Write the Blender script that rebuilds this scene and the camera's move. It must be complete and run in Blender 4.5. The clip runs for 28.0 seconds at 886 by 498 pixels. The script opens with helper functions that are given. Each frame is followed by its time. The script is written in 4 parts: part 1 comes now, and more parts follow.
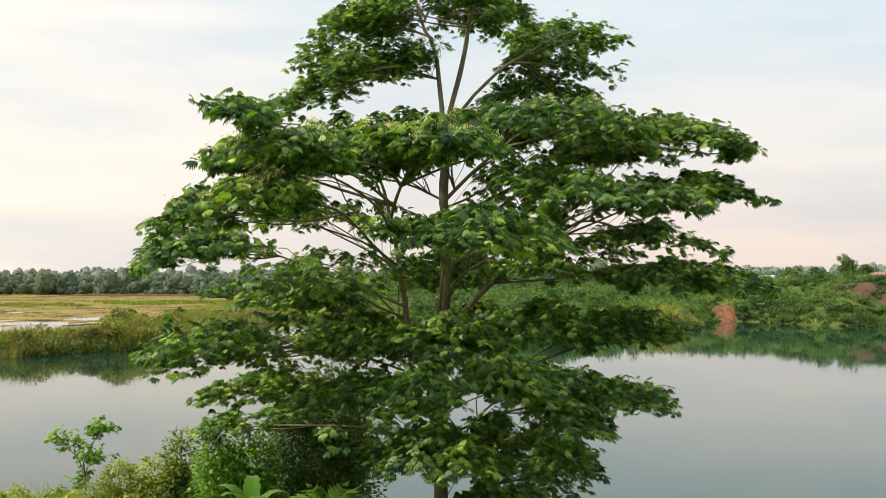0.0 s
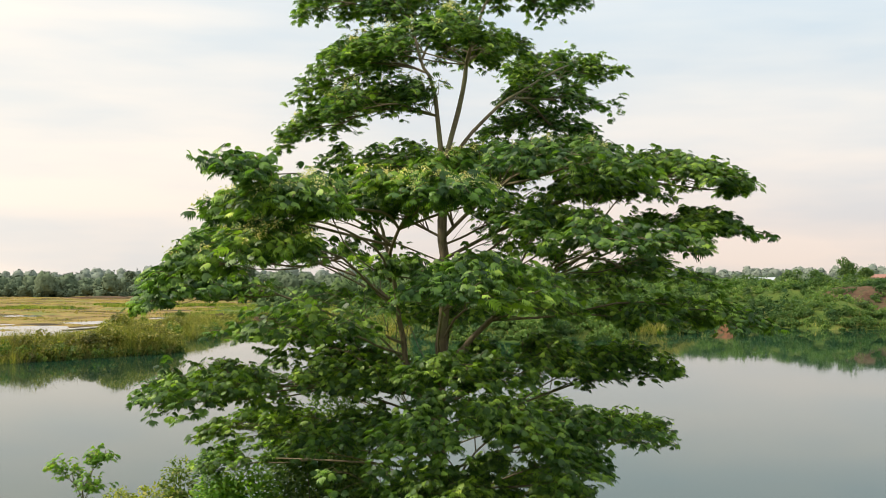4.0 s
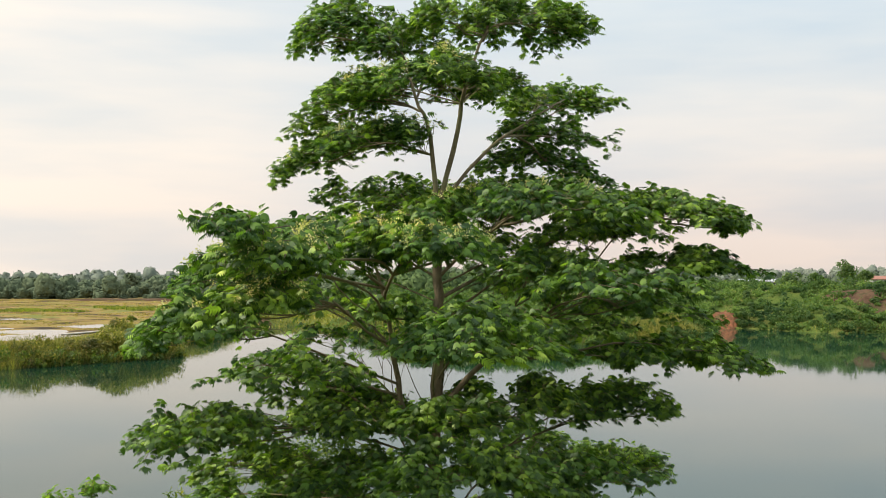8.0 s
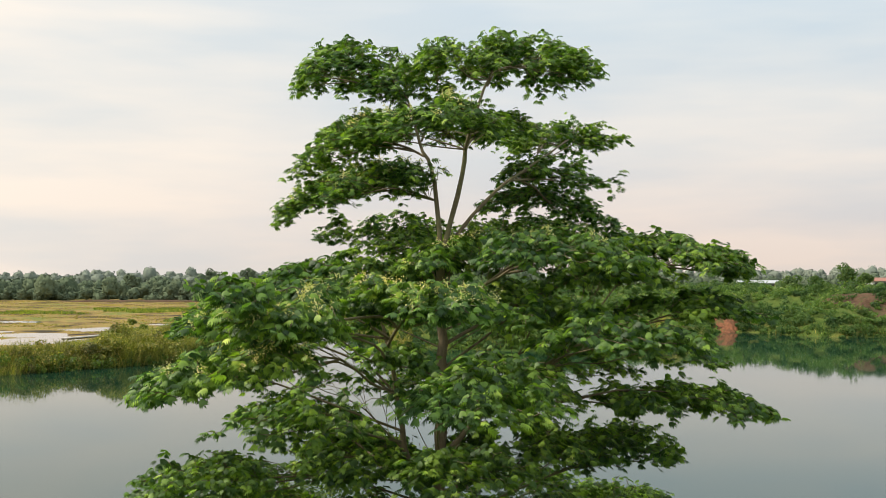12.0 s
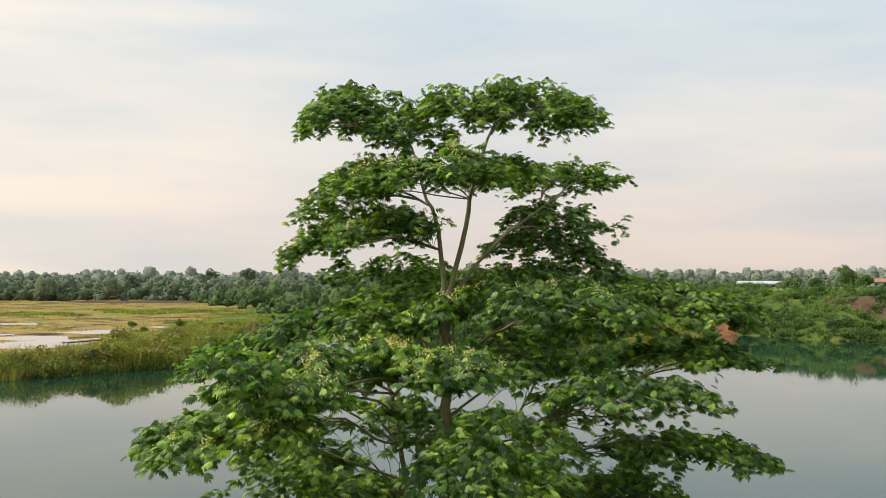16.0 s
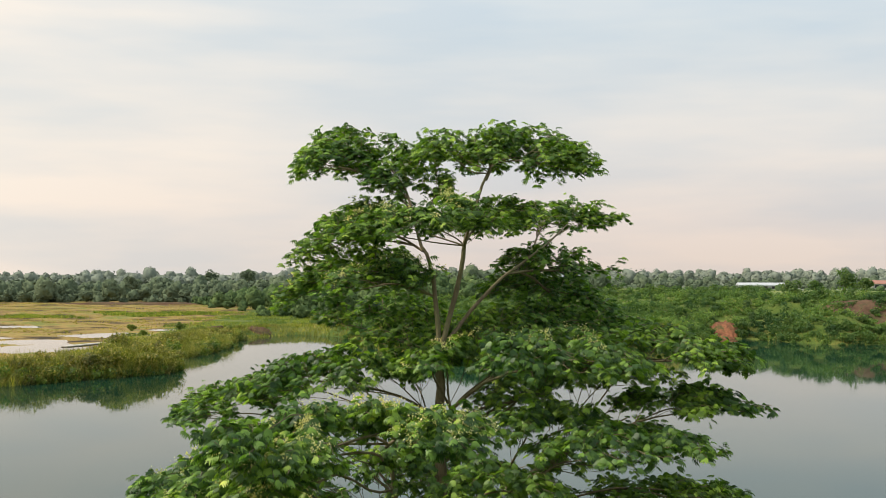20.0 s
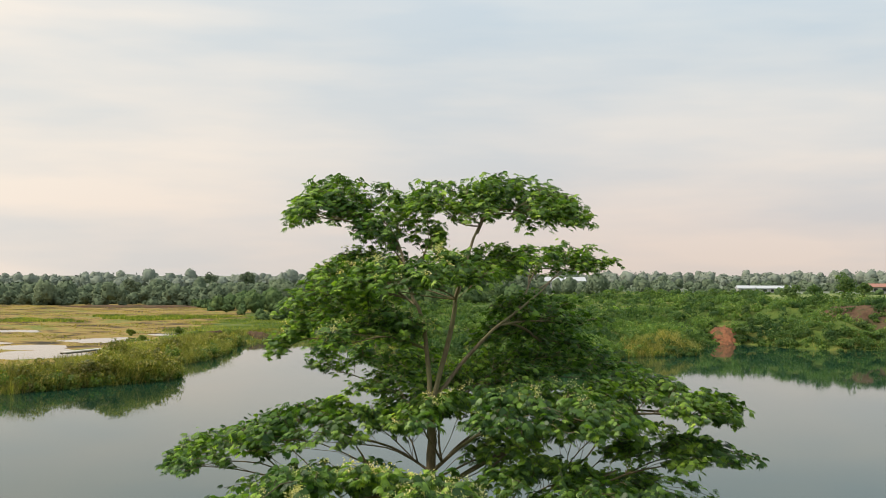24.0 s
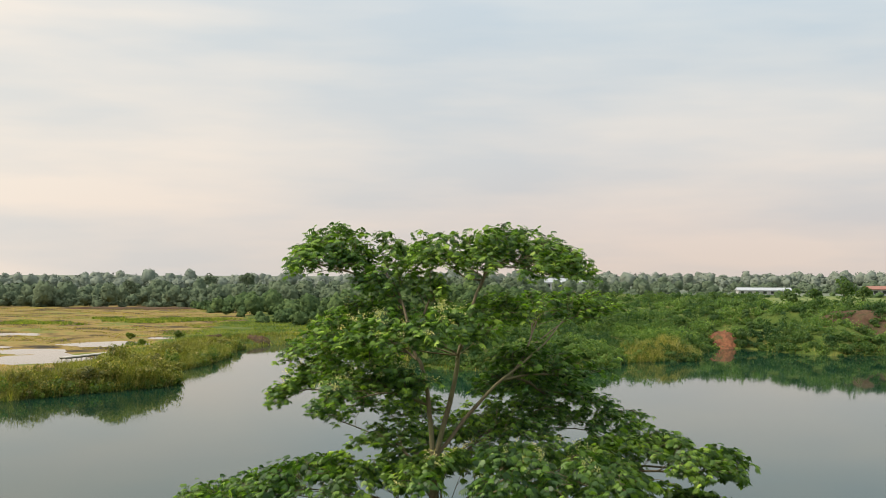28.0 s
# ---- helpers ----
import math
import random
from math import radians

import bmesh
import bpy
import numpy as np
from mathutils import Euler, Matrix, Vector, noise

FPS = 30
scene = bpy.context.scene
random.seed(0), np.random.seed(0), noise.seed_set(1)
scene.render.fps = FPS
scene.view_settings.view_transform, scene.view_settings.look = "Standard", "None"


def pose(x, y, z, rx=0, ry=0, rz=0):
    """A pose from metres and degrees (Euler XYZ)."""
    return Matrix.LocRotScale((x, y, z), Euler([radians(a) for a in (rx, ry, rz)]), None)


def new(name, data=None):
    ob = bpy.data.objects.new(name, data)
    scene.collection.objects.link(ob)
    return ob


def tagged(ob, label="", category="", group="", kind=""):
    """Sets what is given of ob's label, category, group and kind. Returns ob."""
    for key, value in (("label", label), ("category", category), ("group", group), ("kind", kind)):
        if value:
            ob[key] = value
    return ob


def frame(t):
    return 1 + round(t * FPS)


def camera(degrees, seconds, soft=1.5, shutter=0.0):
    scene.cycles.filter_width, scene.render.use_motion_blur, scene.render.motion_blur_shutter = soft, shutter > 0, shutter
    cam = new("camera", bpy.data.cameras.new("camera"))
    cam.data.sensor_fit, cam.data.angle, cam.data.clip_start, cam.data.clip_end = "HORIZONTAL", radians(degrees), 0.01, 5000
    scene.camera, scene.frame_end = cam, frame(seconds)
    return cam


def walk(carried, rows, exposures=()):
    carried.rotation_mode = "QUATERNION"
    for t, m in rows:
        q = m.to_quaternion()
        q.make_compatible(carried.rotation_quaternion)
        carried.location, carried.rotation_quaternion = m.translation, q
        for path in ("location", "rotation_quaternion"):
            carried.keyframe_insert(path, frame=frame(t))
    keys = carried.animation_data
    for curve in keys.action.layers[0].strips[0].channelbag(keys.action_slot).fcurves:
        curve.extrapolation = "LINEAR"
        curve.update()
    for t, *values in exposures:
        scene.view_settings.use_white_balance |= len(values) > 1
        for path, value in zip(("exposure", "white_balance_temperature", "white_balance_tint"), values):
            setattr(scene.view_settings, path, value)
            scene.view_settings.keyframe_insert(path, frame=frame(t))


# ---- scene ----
cam = camera(41.5, 28.0, soft=0.8)
METRES, EYE, TILT, LEAN, TURN = 6.0, 11.4, 1.13, 0.0, 0.0
ROWS = [
    (0.0, 0.0, 0.0, 0.0, 0.0, 0.0, -0.0),
    (0.5, 0.0013, 0.001, 0.011, -0.0, 0.01, -0.0),
    (1.0, 0.0021, 0.0018, 0.024, -0.0, 0.02, -0.01),
    (1.5, 0.0017, 0.0015, 0.0369, 0.0, 0.02, -0.01),
    (2.0, 0.0012, 0.0017, 0.0505, 0.0, 0.03, -0.01),
    (2.5, 0.002, 0.0001, 0.064, 0.0, 0.02, -0.0),
    (3.0, 0.0017, -0.0019, 0.0789, 0.01, 0.02, 0.0),
    (3.5, 0.0029, -0.0028, 0.0937, 0.0, 0.03, -0.01),
    (5.5, 0.0111, 0.0043, 0.1518, 0.01, 0.07, 0.04),
    (6.0, 0.0134, 0.0039, 0.1667, 0.01, 0.06, 0.04),
    (6.5, 0.0151, 0.0038, 0.1814, 0.0, 0.06, 0.03),
    (7.0, 0.0169, 0.0054, 0.1964, 0.0, 0.06, 0.03),
    (7.5, 0.0186, 0.0064, 0.2115, 0.0, 0.06, 0.02),
    (8.0, 0.0196, 0.0082, 0.2259, 0.0, 0.06, 0.02),
    (8.5, 0.0201, 0.0103, 0.2417, 0.0, 0.06, 0.03),
    (9.0, 0.0207, 0.0096, 0.2583, 0.0, 0.06, 0.04),
    (9.5, 0.019, 0.0089, 0.2751, 0.0, 0.06, 0.03),
    (10.0, 0.0172, 0.0099, 0.2919, 0.0, 0.06, 0.03),
    (10.5, 0.0161, 0.0114, 0.3091, 0.0, 0.06, 0.02),
    (11.0, 0.0131, 0.0125, 0.3258, 0.0, 0.06, 0.0),
    (11.5, 0.0107, 0.0133, 0.3448, 0.01, 0.06, -0.0),
    (12.0, 0.0074, 0.016, 0.3639, 0.0, 0.05, -0.03),
    (12.5, 0.0046, 0.0183, 0.3843, 0.0, 0.05, -0.05),
    (14.5, -0.0041, 0.0246, 0.4626, -0.0, 0.0, -0.1),
    (15.0, -0.0053, 0.0219, 0.4804, -0.0, 0.0, -0.09),
    (15.5, -0.0054, 0.0225, 0.4982, -0.0, -0.0, -0.08),
    (16.0, -0.0049, 0.0256, 0.5153, -0.0, -0.01, -0.07),
    (16.5, -0.0039, 0.029, 0.5321, -0.0, -0.0, -0.1),
    (17.0, -0.003, 0.0303, 0.5486, -0.01, 0.0, -0.12),
    (17.5, -0.0018, 0.0324, 0.565, -0.01, -0.0, -0.13),
    (18.0, 0.001, 0.0333, 0.5816, -0.0, -0.0, -0.11),
    (18.5, 0.0028, 0.0323, 0.5993, -0.01, -0.01, -0.1),
    (19.0, 0.0047, 0.0299, 0.6175, -0.01, -0.01, -0.1),
    (19.5, 0.0077, 0.0257, 0.6363, -0.0, -0.01, -0.1),
    (20.0, 0.011, 0.0187, 0.654, -0.0, -0.01, -0.1),
    (20.5, 0.0156, 0.0146, 0.6725, -0.0, -0.01, -0.11),
    (21.0, 0.0203, 0.0062, 0.6915, -0.0, -0.01, -0.09),
    (21.5, 0.0254, -0.0011, 0.7112, 0.0, -0.02, -0.05),
    (23.5, 0.0355, -0.0118, 0.7902, -0.01, 0.03, -0.14),
    (24.0, 0.0352, -0.009, 0.8119, -0.02, 0.04, -0.15),
    (24.5, 0.0339, -0.0045, 0.8337, -0.02, 0.04, -0.16),
    (25.0, 0.0327, -0.0028, 0.8556, -0.02, 0.04, -0.18),
    (25.5, 0.0321, 0.0015, 0.8761, -0.02, 0.04, -0.19),
    (26.0, 0.031, 0.0057, 0.897, -0.02, 0.04, -0.2),
    (26.5, 0.03, 0.0152, 0.9173, -0.02, 0.04, -0.2),
    (27.0, 0.0286, 0.0237, 0.9375, -0.03, 0.04, -0.21),
    (27.5, 0.0279, 0.032, 0.9571, -0.03, 0.03, -0.23),
    (28.0, 0.0262, 0.034, 0.9772, -0.03, 0.03, -0.23),
]
walk(cam, [(t, pose(0, 0, EYE, TILT, LEAN, TURN) @ pose(METRES * x, METRES * y, METRES * z, 90 + pitch, roll, yaw)) for t, x, y, z, yaw, pitch, roll in ROWS],
     exposures=[(0.0, 0.23), (4.0, 0.20), (8.0, 0.14), (14.0, 0.06), (20.0, 0.02), (28.0, -0.06)])

# ---- world, sun and exposure ----
SUN_AZIMUTH, SUN_ELEVATION = radians(-95), radians(42)     # from +y towards +x
scene.view_settings.exposure = 0.0
world = bpy.data.worlds.new("hazy_morning_sky")
scene.world = world
world.use_nodes = True
wn, wl = world.node_tree.nodes, world.node_tree.links
wn.clear()


def wnode(kind, **sets):
    nd = wn.new(kind)
    for k, v in sets.items():
        setattr(nd, k, v)
    return nd


w_out, w_bg = wnode("ShaderNodeOutputWorld"), wnode("ShaderNodeBackground")
w_sky = wnode("ShaderNodeTexSky", sky_type="NISHITA", sun_disc=False, sun_elevation=SUN_ELEVATION, sun_rotation=SUN_AZIMUTH,
              air_density=1.5, dust_density=4.0)
w_co, w_sep = wnode("ShaderNodeTexCoord"), wnode("ShaderNodeSeparateXYZ")
wl.new(w_co.outputs["Generated"], w_sep.inputs[0])


def w_ramp(stops, source):
    nd = wnode("ShaderNodeValToRGB")
    while len(nd.color_ramp.elements) < len(stops):
        nd.color_ramp.elements.new(0.5)
    for el, (p, c) in zip(nd.color_ramp.elements, stops):
        el.position, el.color = p, (*c, 1)
    wl.new(source, nd.inputs[0])
    return nd.outputs[0]


def w_mix(fac, a, b, mode="MIX"):
    nd = wnode("ShaderNodeMix", data_type="RGBA", blend_type=mode)
    for sock, v in ((nd.inputs[0], fac), (nd.inputs[6], a), (nd.inputs[7], b)):
        if isinstance(v, (int, float)):
            sock.default_value = v
        elif isinstance(v, tuple):
            sock.default_value = (*v, 1)
        else:
            wl.new(v, sock)
    return nd.outputs[2]


# thin overcast: pink haze at the horizon, pale blue-grey above
veil = w_ramp([(0.0, (0.80, 0.705, 0.645)), (0.045, (0.83, 0.752, 0.708)), (0.10, (0.815, 0.79, 0.772)), (0.20, (0.725, 0.785, 0.82)), (0.5, (0.98, 1.05, 1.10)), (1.0, (1.25, 1.33, 1.40))], w_sep.outputs[2])
# the glow round the low sun
w_dot = wnode("ShaderNodeVectorMath", operation="DOT_PRODUCT")
w_dot.inputs[1].default_value = (math.sin(radians(-45)) * 0.985, math.cos(radians(-45)) * 0.985, 0.17)
wl.new(w_co.outputs["Generated"], w_dot.inputs[0])
glow = w_ramp([(0.0, (0, 0, 0)), (0.66, (0.0, 0.0, 0.0)), (0.86, (0.5, 0.5, 0.5)), (1.0, (1, 1, 1))], w_dot.outputs["Value"])
veil = w_mix(glow, veil, (1.02, 0.93, 0.83))
# long soft cloud bands
w_map = wnode("ShaderNodeMapping")
w_map.inputs["Scale"].default_value = (1.6, 1.6, 9.0)
w_map.inputs["Location"].default_value = (0.3, 1.7, 0.25)
wl.new(w_co.outputs["Generated"], w_map.inputs["Vector"])
w_noise = wnode("ShaderNodeTexNoise")
w_noise.inputs["Scale"].default_value, w_noise.inputs["Detail"].default_value, w_noise.inputs["Roughness"].default_value = 2.2, 4.0, 0.5
wl.new(w_map.outputs[0], w_noise.inputs["Vector"])
cloud = w_ramp([(0.36, (0.875, 0.93, 0.98)), (0.64, (1.10, 1.055, 1.01))], w_noise.outputs[0])
veil = w_mix(1.0, veil, cloud, "MULTIPLY")
sky_part = w_mix(1.0, w_sky.outputs[0], (0.11, 0.11, 0.11), "MULTIPLY")
wl.new(w_mix(0.88, sky_part, veil), w_bg.inputs["Color"])
w_bg.inputs["Strength"].default_value = 1.0
wl.new(w_bg.outputs[0], w_out.inputs[0])

sun = new("sun", bpy.data.lights.new("sun", "SUN"))
sun.data.energy, sun.data.angle, sun.data.color = 4.0, radians(5), (1.0, 0.90, 0.76)
sun_way = Vector((math.sin(SUN_AZIMUTH) * math.cos(SUN_ELEVATION), math.cos(SUN_AZIMUTH) * math.cos(SUN_ELEVATION), math.sin(SUN_ELEVATION)))
sun.matrix_world = Matrix.Translation((0, 0, 60)) @ sun_way.to_track_quat("Z", "Y").to_matrix().to_4x4()


# ---- materials ----
class Mat:
    """A node material under construction."""

    def __init__(self, name):
        self.mat = bpy.data.materials.new(name)
        self.mat.use_nodes = True
        self.n, self.l = self.mat.node_tree.nodes, self.mat.node_tree.links
        self.n.clear()
        self.out = self.n.new("ShaderNodeOutputMaterial")

    def link(self, a, b):
        self.l.new(a, b)

    def put(self, sock, v):
        if isinstance(v, (int, float)):
            sock.default_value = v
        elif isinstance(v, tuple):
            sock.default_value = (*v, 1) if len(v) == 3 and sock.type == "RGBA" else v
        else:
            self.l.new(v, sock)

    def noise(self, scale, detail=4.0, rough=0.55, stretch=(1, 1, 1)):
        co, mp, nz = self.n.new("ShaderNodeNewGeometry"), self.n.new("ShaderNodeMapping"), self.n.new("ShaderNodeTexNoise")
        mp.inputs["Scale"].default_value = stretch
        self.l.new(co.outputs["Position"], mp.inputs["Vector"])
        self.l.new(mp.outputs[0], nz.inputs["Vector"])
        nz.inputs["Scale"].default_value, nz.inputs["Detail"].default_value, nz.inputs["Roughness"].default_value = scale, detail, rough
        return nz.outputs[0]

    def island(self):
        return self.n.new("ShaderNodeNewGeometry").outputs["Random Per Island"]

    def ramp(self, source, *stops):
        nd = self.n.new("ShaderNodeValToRGB")
        while len(nd.color_ramp.elements) < len(stops):
            nd.color_ramp.elements.new(0.5)
        for el, (p, c) in zip(nd.color_ramp.elements, stops):
            el.position, el.color = p, (*c, 1) if isinstance(c, tuple) else (c, c, c, 1)
        self.l.new(source, nd.inputs[0])
        return nd.outputs[0]

    def mix(self, fac, a, b, mode="MIX"):
        nd = self.n.new("ShaderNodeMix")
        nd.data_type, nd.blend_type = "RGBA", mode
        self.put(nd.inputs[0], fac), self.put(nd.inputs[6], a), self.put(nd.inputs[7], b)
        return nd.outputs[2]

    def bump(self, height, strength, distance):
        nd = self.n.new("ShaderNodeBump")
        nd.inputs["Strength"].default_value, nd.inputs["Distance"].default_value = strength, distance
        self.l.new(height, nd.inputs["Height"])
        return nd.outputs[0]

    def principled(self, colour, rough, normal=None, **more):
        nd = self.n.new("ShaderNodeBsdfPrincipled")
        self.put(nd.inputs["Base Color"], colour), self.put(nd.inputs["Roughness"], rough)
        for k, v in more.items():
            self.put(nd.inputs[k.replace("_", " ")], v)
        if normal is not None:
            self.l.new(normal, nd.inputs["Normal"])
        return nd.outputs[0]

    def end(self, shader):
        self.l.new(shader, self.out.inputs[0])
        return self.mat


def leaf_material(name, dark, mid, bright, rare, shine=0.45, through_light=0.35, patch=0.5, low=(0.72, 0.80, 0.78), high=(1.22, 1.12, 1.0), glow=(1.7, 1.95, 0.6), spray=0.0, specular=0.3):
    """Leaves: each one differs, clumps differ, and light comes through them."""
    m = Mat(name)
    pick = m.island()
    if spray:                                         # leaflets of one spray are alike
        pick = m.mix(0.68, m.ramp(m.noise(spray, 1.0), (0.30, 0.0), (0.70, 1.0)), pick)
    own = m.ramp(pick, (0.0, dark), (0.45, mid), (0.85, bright), (0.97, rare))
    clump = m.ramp(m.noise(patch, 3.0), (0.38, low), (0.62, high))
    colour = m.mix(1.0, own, clump, "MULTIPLY")
    solid = m.principled(colour, shine, Specular_IOR_Level=specular)
    thin = m.n.new("ShaderNodeBsdfTranslucent")
    m.link(m.mix(1.0, colour, glow, "MULTIPLY"), thin.inputs["Color"])
    both = m.n.new("ShaderNodeMixShader")
    both.inputs[0].default_value = through_light
    m.link(solid, both.inputs[1]), m.link(thin.outputs[0], both.inputs[2])
    return m.end(both.outputs[0])


def bark_material(name, a, b, lichen):
    m = Mat(name)
    big, fine = m.noise(1.6, 4.0), m.noise(22.0, 5.0, 0.6, (1, 1, 0.25))
    colour = m.mix(m.ramp(fine, (0.3, 0.0), (0.7, 1.0)), a, b)
    colour = m.mix(m.ramp(big, (0.48, 0.0), (0.66, 0.8)), colour, lichen)
    return m.end(m.principled(colour, 0.85, m.bump(fine, 0.6, 0.012)))


LEAF = leaf_material("albizia_leaf", (0.020, 0.048, 0.015), (0.064, 0.130, 0.032), (0.225, 0.360, 0.058), (0.42, 0.54, 0.11), 0.45, 0.29, high=(1.45, 1.30, 1.0), glow=(1.5, 1.8, 0.6), spray=5.0, specular=0.25)


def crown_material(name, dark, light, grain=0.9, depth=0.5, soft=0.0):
    """A whole far crown: trees differ; one noise gives relief and a mottle, bluer and darker where low."""
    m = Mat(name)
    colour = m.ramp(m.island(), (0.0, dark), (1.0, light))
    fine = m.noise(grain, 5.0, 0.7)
    # soft evens out mottle and relief, haze's low contrast put into the material
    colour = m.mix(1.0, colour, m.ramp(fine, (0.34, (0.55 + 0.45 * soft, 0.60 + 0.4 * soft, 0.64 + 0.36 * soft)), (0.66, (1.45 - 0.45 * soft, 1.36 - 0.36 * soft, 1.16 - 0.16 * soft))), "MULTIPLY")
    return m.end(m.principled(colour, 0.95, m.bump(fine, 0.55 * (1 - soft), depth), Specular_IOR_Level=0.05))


LEAF_FINE = leaf_material("dark_fine_leaf", (0.034, 0.068, 0.018), (0.064, 0.116, 0.028), (0.115, 0.185, 0.040), (0.19, 0.24, 0.06), 0.6, 0.4)
LEAF_LIGHT = leaf_material("light_shrub_leaf", (0.08, 0.17, 0.025), (0.14, 0.27, 0.035), (0.22, 0.36, 0.05), (0.34, 0.42, 0.08), 0.6, 0.4)
LEAF_BUSH = leaf_material("dark_bush_leaf", (0.046, 0.085, 0.034), (0.068, 0.118, 0.042), (0.098, 0.152, 0.050), (0.14, 0.19, 0.065), 0.85, 0.4, 0.06)
LEAF_OLIVE = leaf_material("olive_shrub_leaf", (0.055, 0.095, 0.020), (0.095, 0.150, 0.028), (0.155, 0.205, 0.042), (0.28, 0.27, 0.08), 0.55, 0.38)
LEAF_YELLOW = leaf_material("yellow_weed_leaf", (0.13, 0.175, 0.028), (0.205, 0.245, 0.040), (0.29, 0.31, 0.062), (0.42, 0.38, 0.12), 0.6, 0.4)
LEAF_SCRUB = leaf_material("scrub_leaf", (0.060, 0.115, 0.040), (0.080, 0.146, 0.048), (0.104, 0.172, 0.054), (0.155, 0.205, 0.068), 0.9, 0.4, 0.09, (0.58, 0.66, 0.70), (1.75, 1.55, 1.10), (1.35, 1.5, 0.75))
# crowns of the far belt: distance haze is painted into this greyed green
HAZED_WOOD = crown_material("hazed_wood_leaf", (0.102, 0.136, 0.084), (0.134, 0.168, 0.102), soft=0.5)
LEAF_MANGO = crown_material("wood_edge_leaf", (0.056, 0.096, 0.042), (0.100, 0.146, 0.058))
REED = leaf_material("reed_blade", (0.085, 0.112, 0.024), (0.150, 0.176, 0.038), (0.240, 0.240, 0.060), (0.36, 0.31, 0.12), 0.6, 0.3, 0.16, (0.66, 0.58, 0.55), (1.35, 1.22, 1.0))
STRAW = leaf_material("pale_grass_blade", (0.17, 0.18, 0.05), (0.26, 0.25, 0.07), (0.36, 0.32, 0.10), (0.44, 0.40, 0.16), 0.6, 0.3, 0.07)
MARSH_GRASS = leaf_material("marsh_grass_blade", (0.17, 0.16, 0.03), (0.26, 0.21, 0.05), (0.34, 0.26, 0.07), (0.38, 0.30, 0.10), 0.65, 0.25, 0.03)
BANANA = leaf_material("banana_leaf", (0.08, 0.18, 0.03), (0.10, 0.22, 0.035), (0.18, 0.36, 0.05), (0.25, 0.4, 0.08), 0.35, 0.35)
# more haze in the base colour here, palest for the horizon trees
LEAF_HAZE = crown_material("hazed_plain_leaf", (0.098, 0.132, 0.086), (0.130, 0.164, 0.104), soft=0.6)
HAZED_FAR_WOOD = crown_material("hazed_distant_wood", (0.165, 0.195, 0.160), (0.20, 0.228, 0.182), 0.3, soft=0.6)
BANK_GRASS = leaf_material("bank_grass_blade", (0.10, 0.15, 0.022), (0.18, 0.24, 0.035), (0.28, 0.32, 0.06), (0.42, 0.40, 0.14), 0.6, 0.4, 0.8)
MEADOW = leaf_material("meadow_blade", (0.08, 0.13, 0.022), (0.13, 0.18, 0.032), (0.20, 0.24, 0.05), (0.28, 0.28, 0.08), 0.7, 0.4, 0.12, (0.62, 0.66, 0.6), (1.4, 1.2, 1.0))
BLOSSOM = leaf_material("cream_blossom", (0.40, 0.38, 0.15), (0.56, 0.51, 0.25), (0.68, 0.62, 0.36), (0.74, 0.69, 0.46), 0.7, 0.3)
BARK = bark_material("grey_brown_bark", (0.085, 0.064, 0.034), (0.180, 0.138, 0.074), (0.145, 0.140, 0.058))
BARK_DARK = bark_material("dark_bark", (0.05, 0.04, 0.028), (0.10, 0.08, 0.055), (0.08, 0.085, 0.05))


def ground_material(name, *tones, patch=0.12, fine=2.5):
    m = Mat(name)
    big, small = m.noise(patch, 5.0, 0.6), m.noise(fine, 5.0, 0.65)
    colour = m.ramp(big, *tones)
    colour = m.mix(1.0, colour, m.ramp(small, (0.3, 0.72), (0.7, 1.25)), "MULTIPLY")
    return m.end(m.principled(colour, 0.95, m.bump(small, 0.7, 0.12), Specular_IOR_Level=0.08))


GRASS = ground_material("rough_grass", (0.38, (0.050, 0.085, 0.018)), (0.5, (0.080, 0.115, 0.024)), (0.6, (0.13, 0.145, 0.036)))
MARSH = ground_material("yellow_marsh", (0.38, (0.046, 0.038, 0.026)), (0.43, (0.12, 0.085, 0.038)), (0.48, (0.245, 0.17, 0.058)), (0.55, (0.265, 0.198, 0.064)), (0.61, (0.15, 0.165, 0.043)), patch=0.075, fine=0.9)
# far land: distance haze painted into the ground as pale grey-green
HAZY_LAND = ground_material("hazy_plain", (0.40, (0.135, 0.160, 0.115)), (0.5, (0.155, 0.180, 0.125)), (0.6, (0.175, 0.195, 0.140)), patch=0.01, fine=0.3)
FIELD = ground_material("light_green_field", (0.40, (0.12, 0.16, 0.055)), (0.5, (0.16, 0.20, 0.065)), (0.6, (0.19, 0.215, 0.08)), patch=0.05)
RED = ground_material("red_laterite", (0.42, (0.12, 0.060, 0.032)), (0.5, (0.225, 0.092, 0.050)), (0.58, (0.11, 0.085, 0.035)), patch=0.25)
BROWN = ground_material("brown_earth", (0.4, (0.075, 0.045, 0.028)), (0.5, (0.115, 0.070, 0.042)), (0.6, (0.080, 0.064, 0.032)), patch=0.25)


def water_material(name, deep):
    m = Mat(name)
    ripple, swell = m.noise(3.2, 3.0, 0.5), m.noise(0.35, 2.0)
    waves = m.mix(0.7, ripple, swell)
    colour = m.ramp(m.noise(0.02, 3.0), (0.3, deep), (0.7, tuple(c * 1.25 for c in deep)))
    return m.end(m.principled(colour, 0.035, m.bump(waves, 0.03, 0.05), IOR=1.29))


WATER = water_material("lake_water", (0.005, 0.027, 0.017))
MUDDY = water_material("puddle_water", (0.10, 0.095, 0.075))


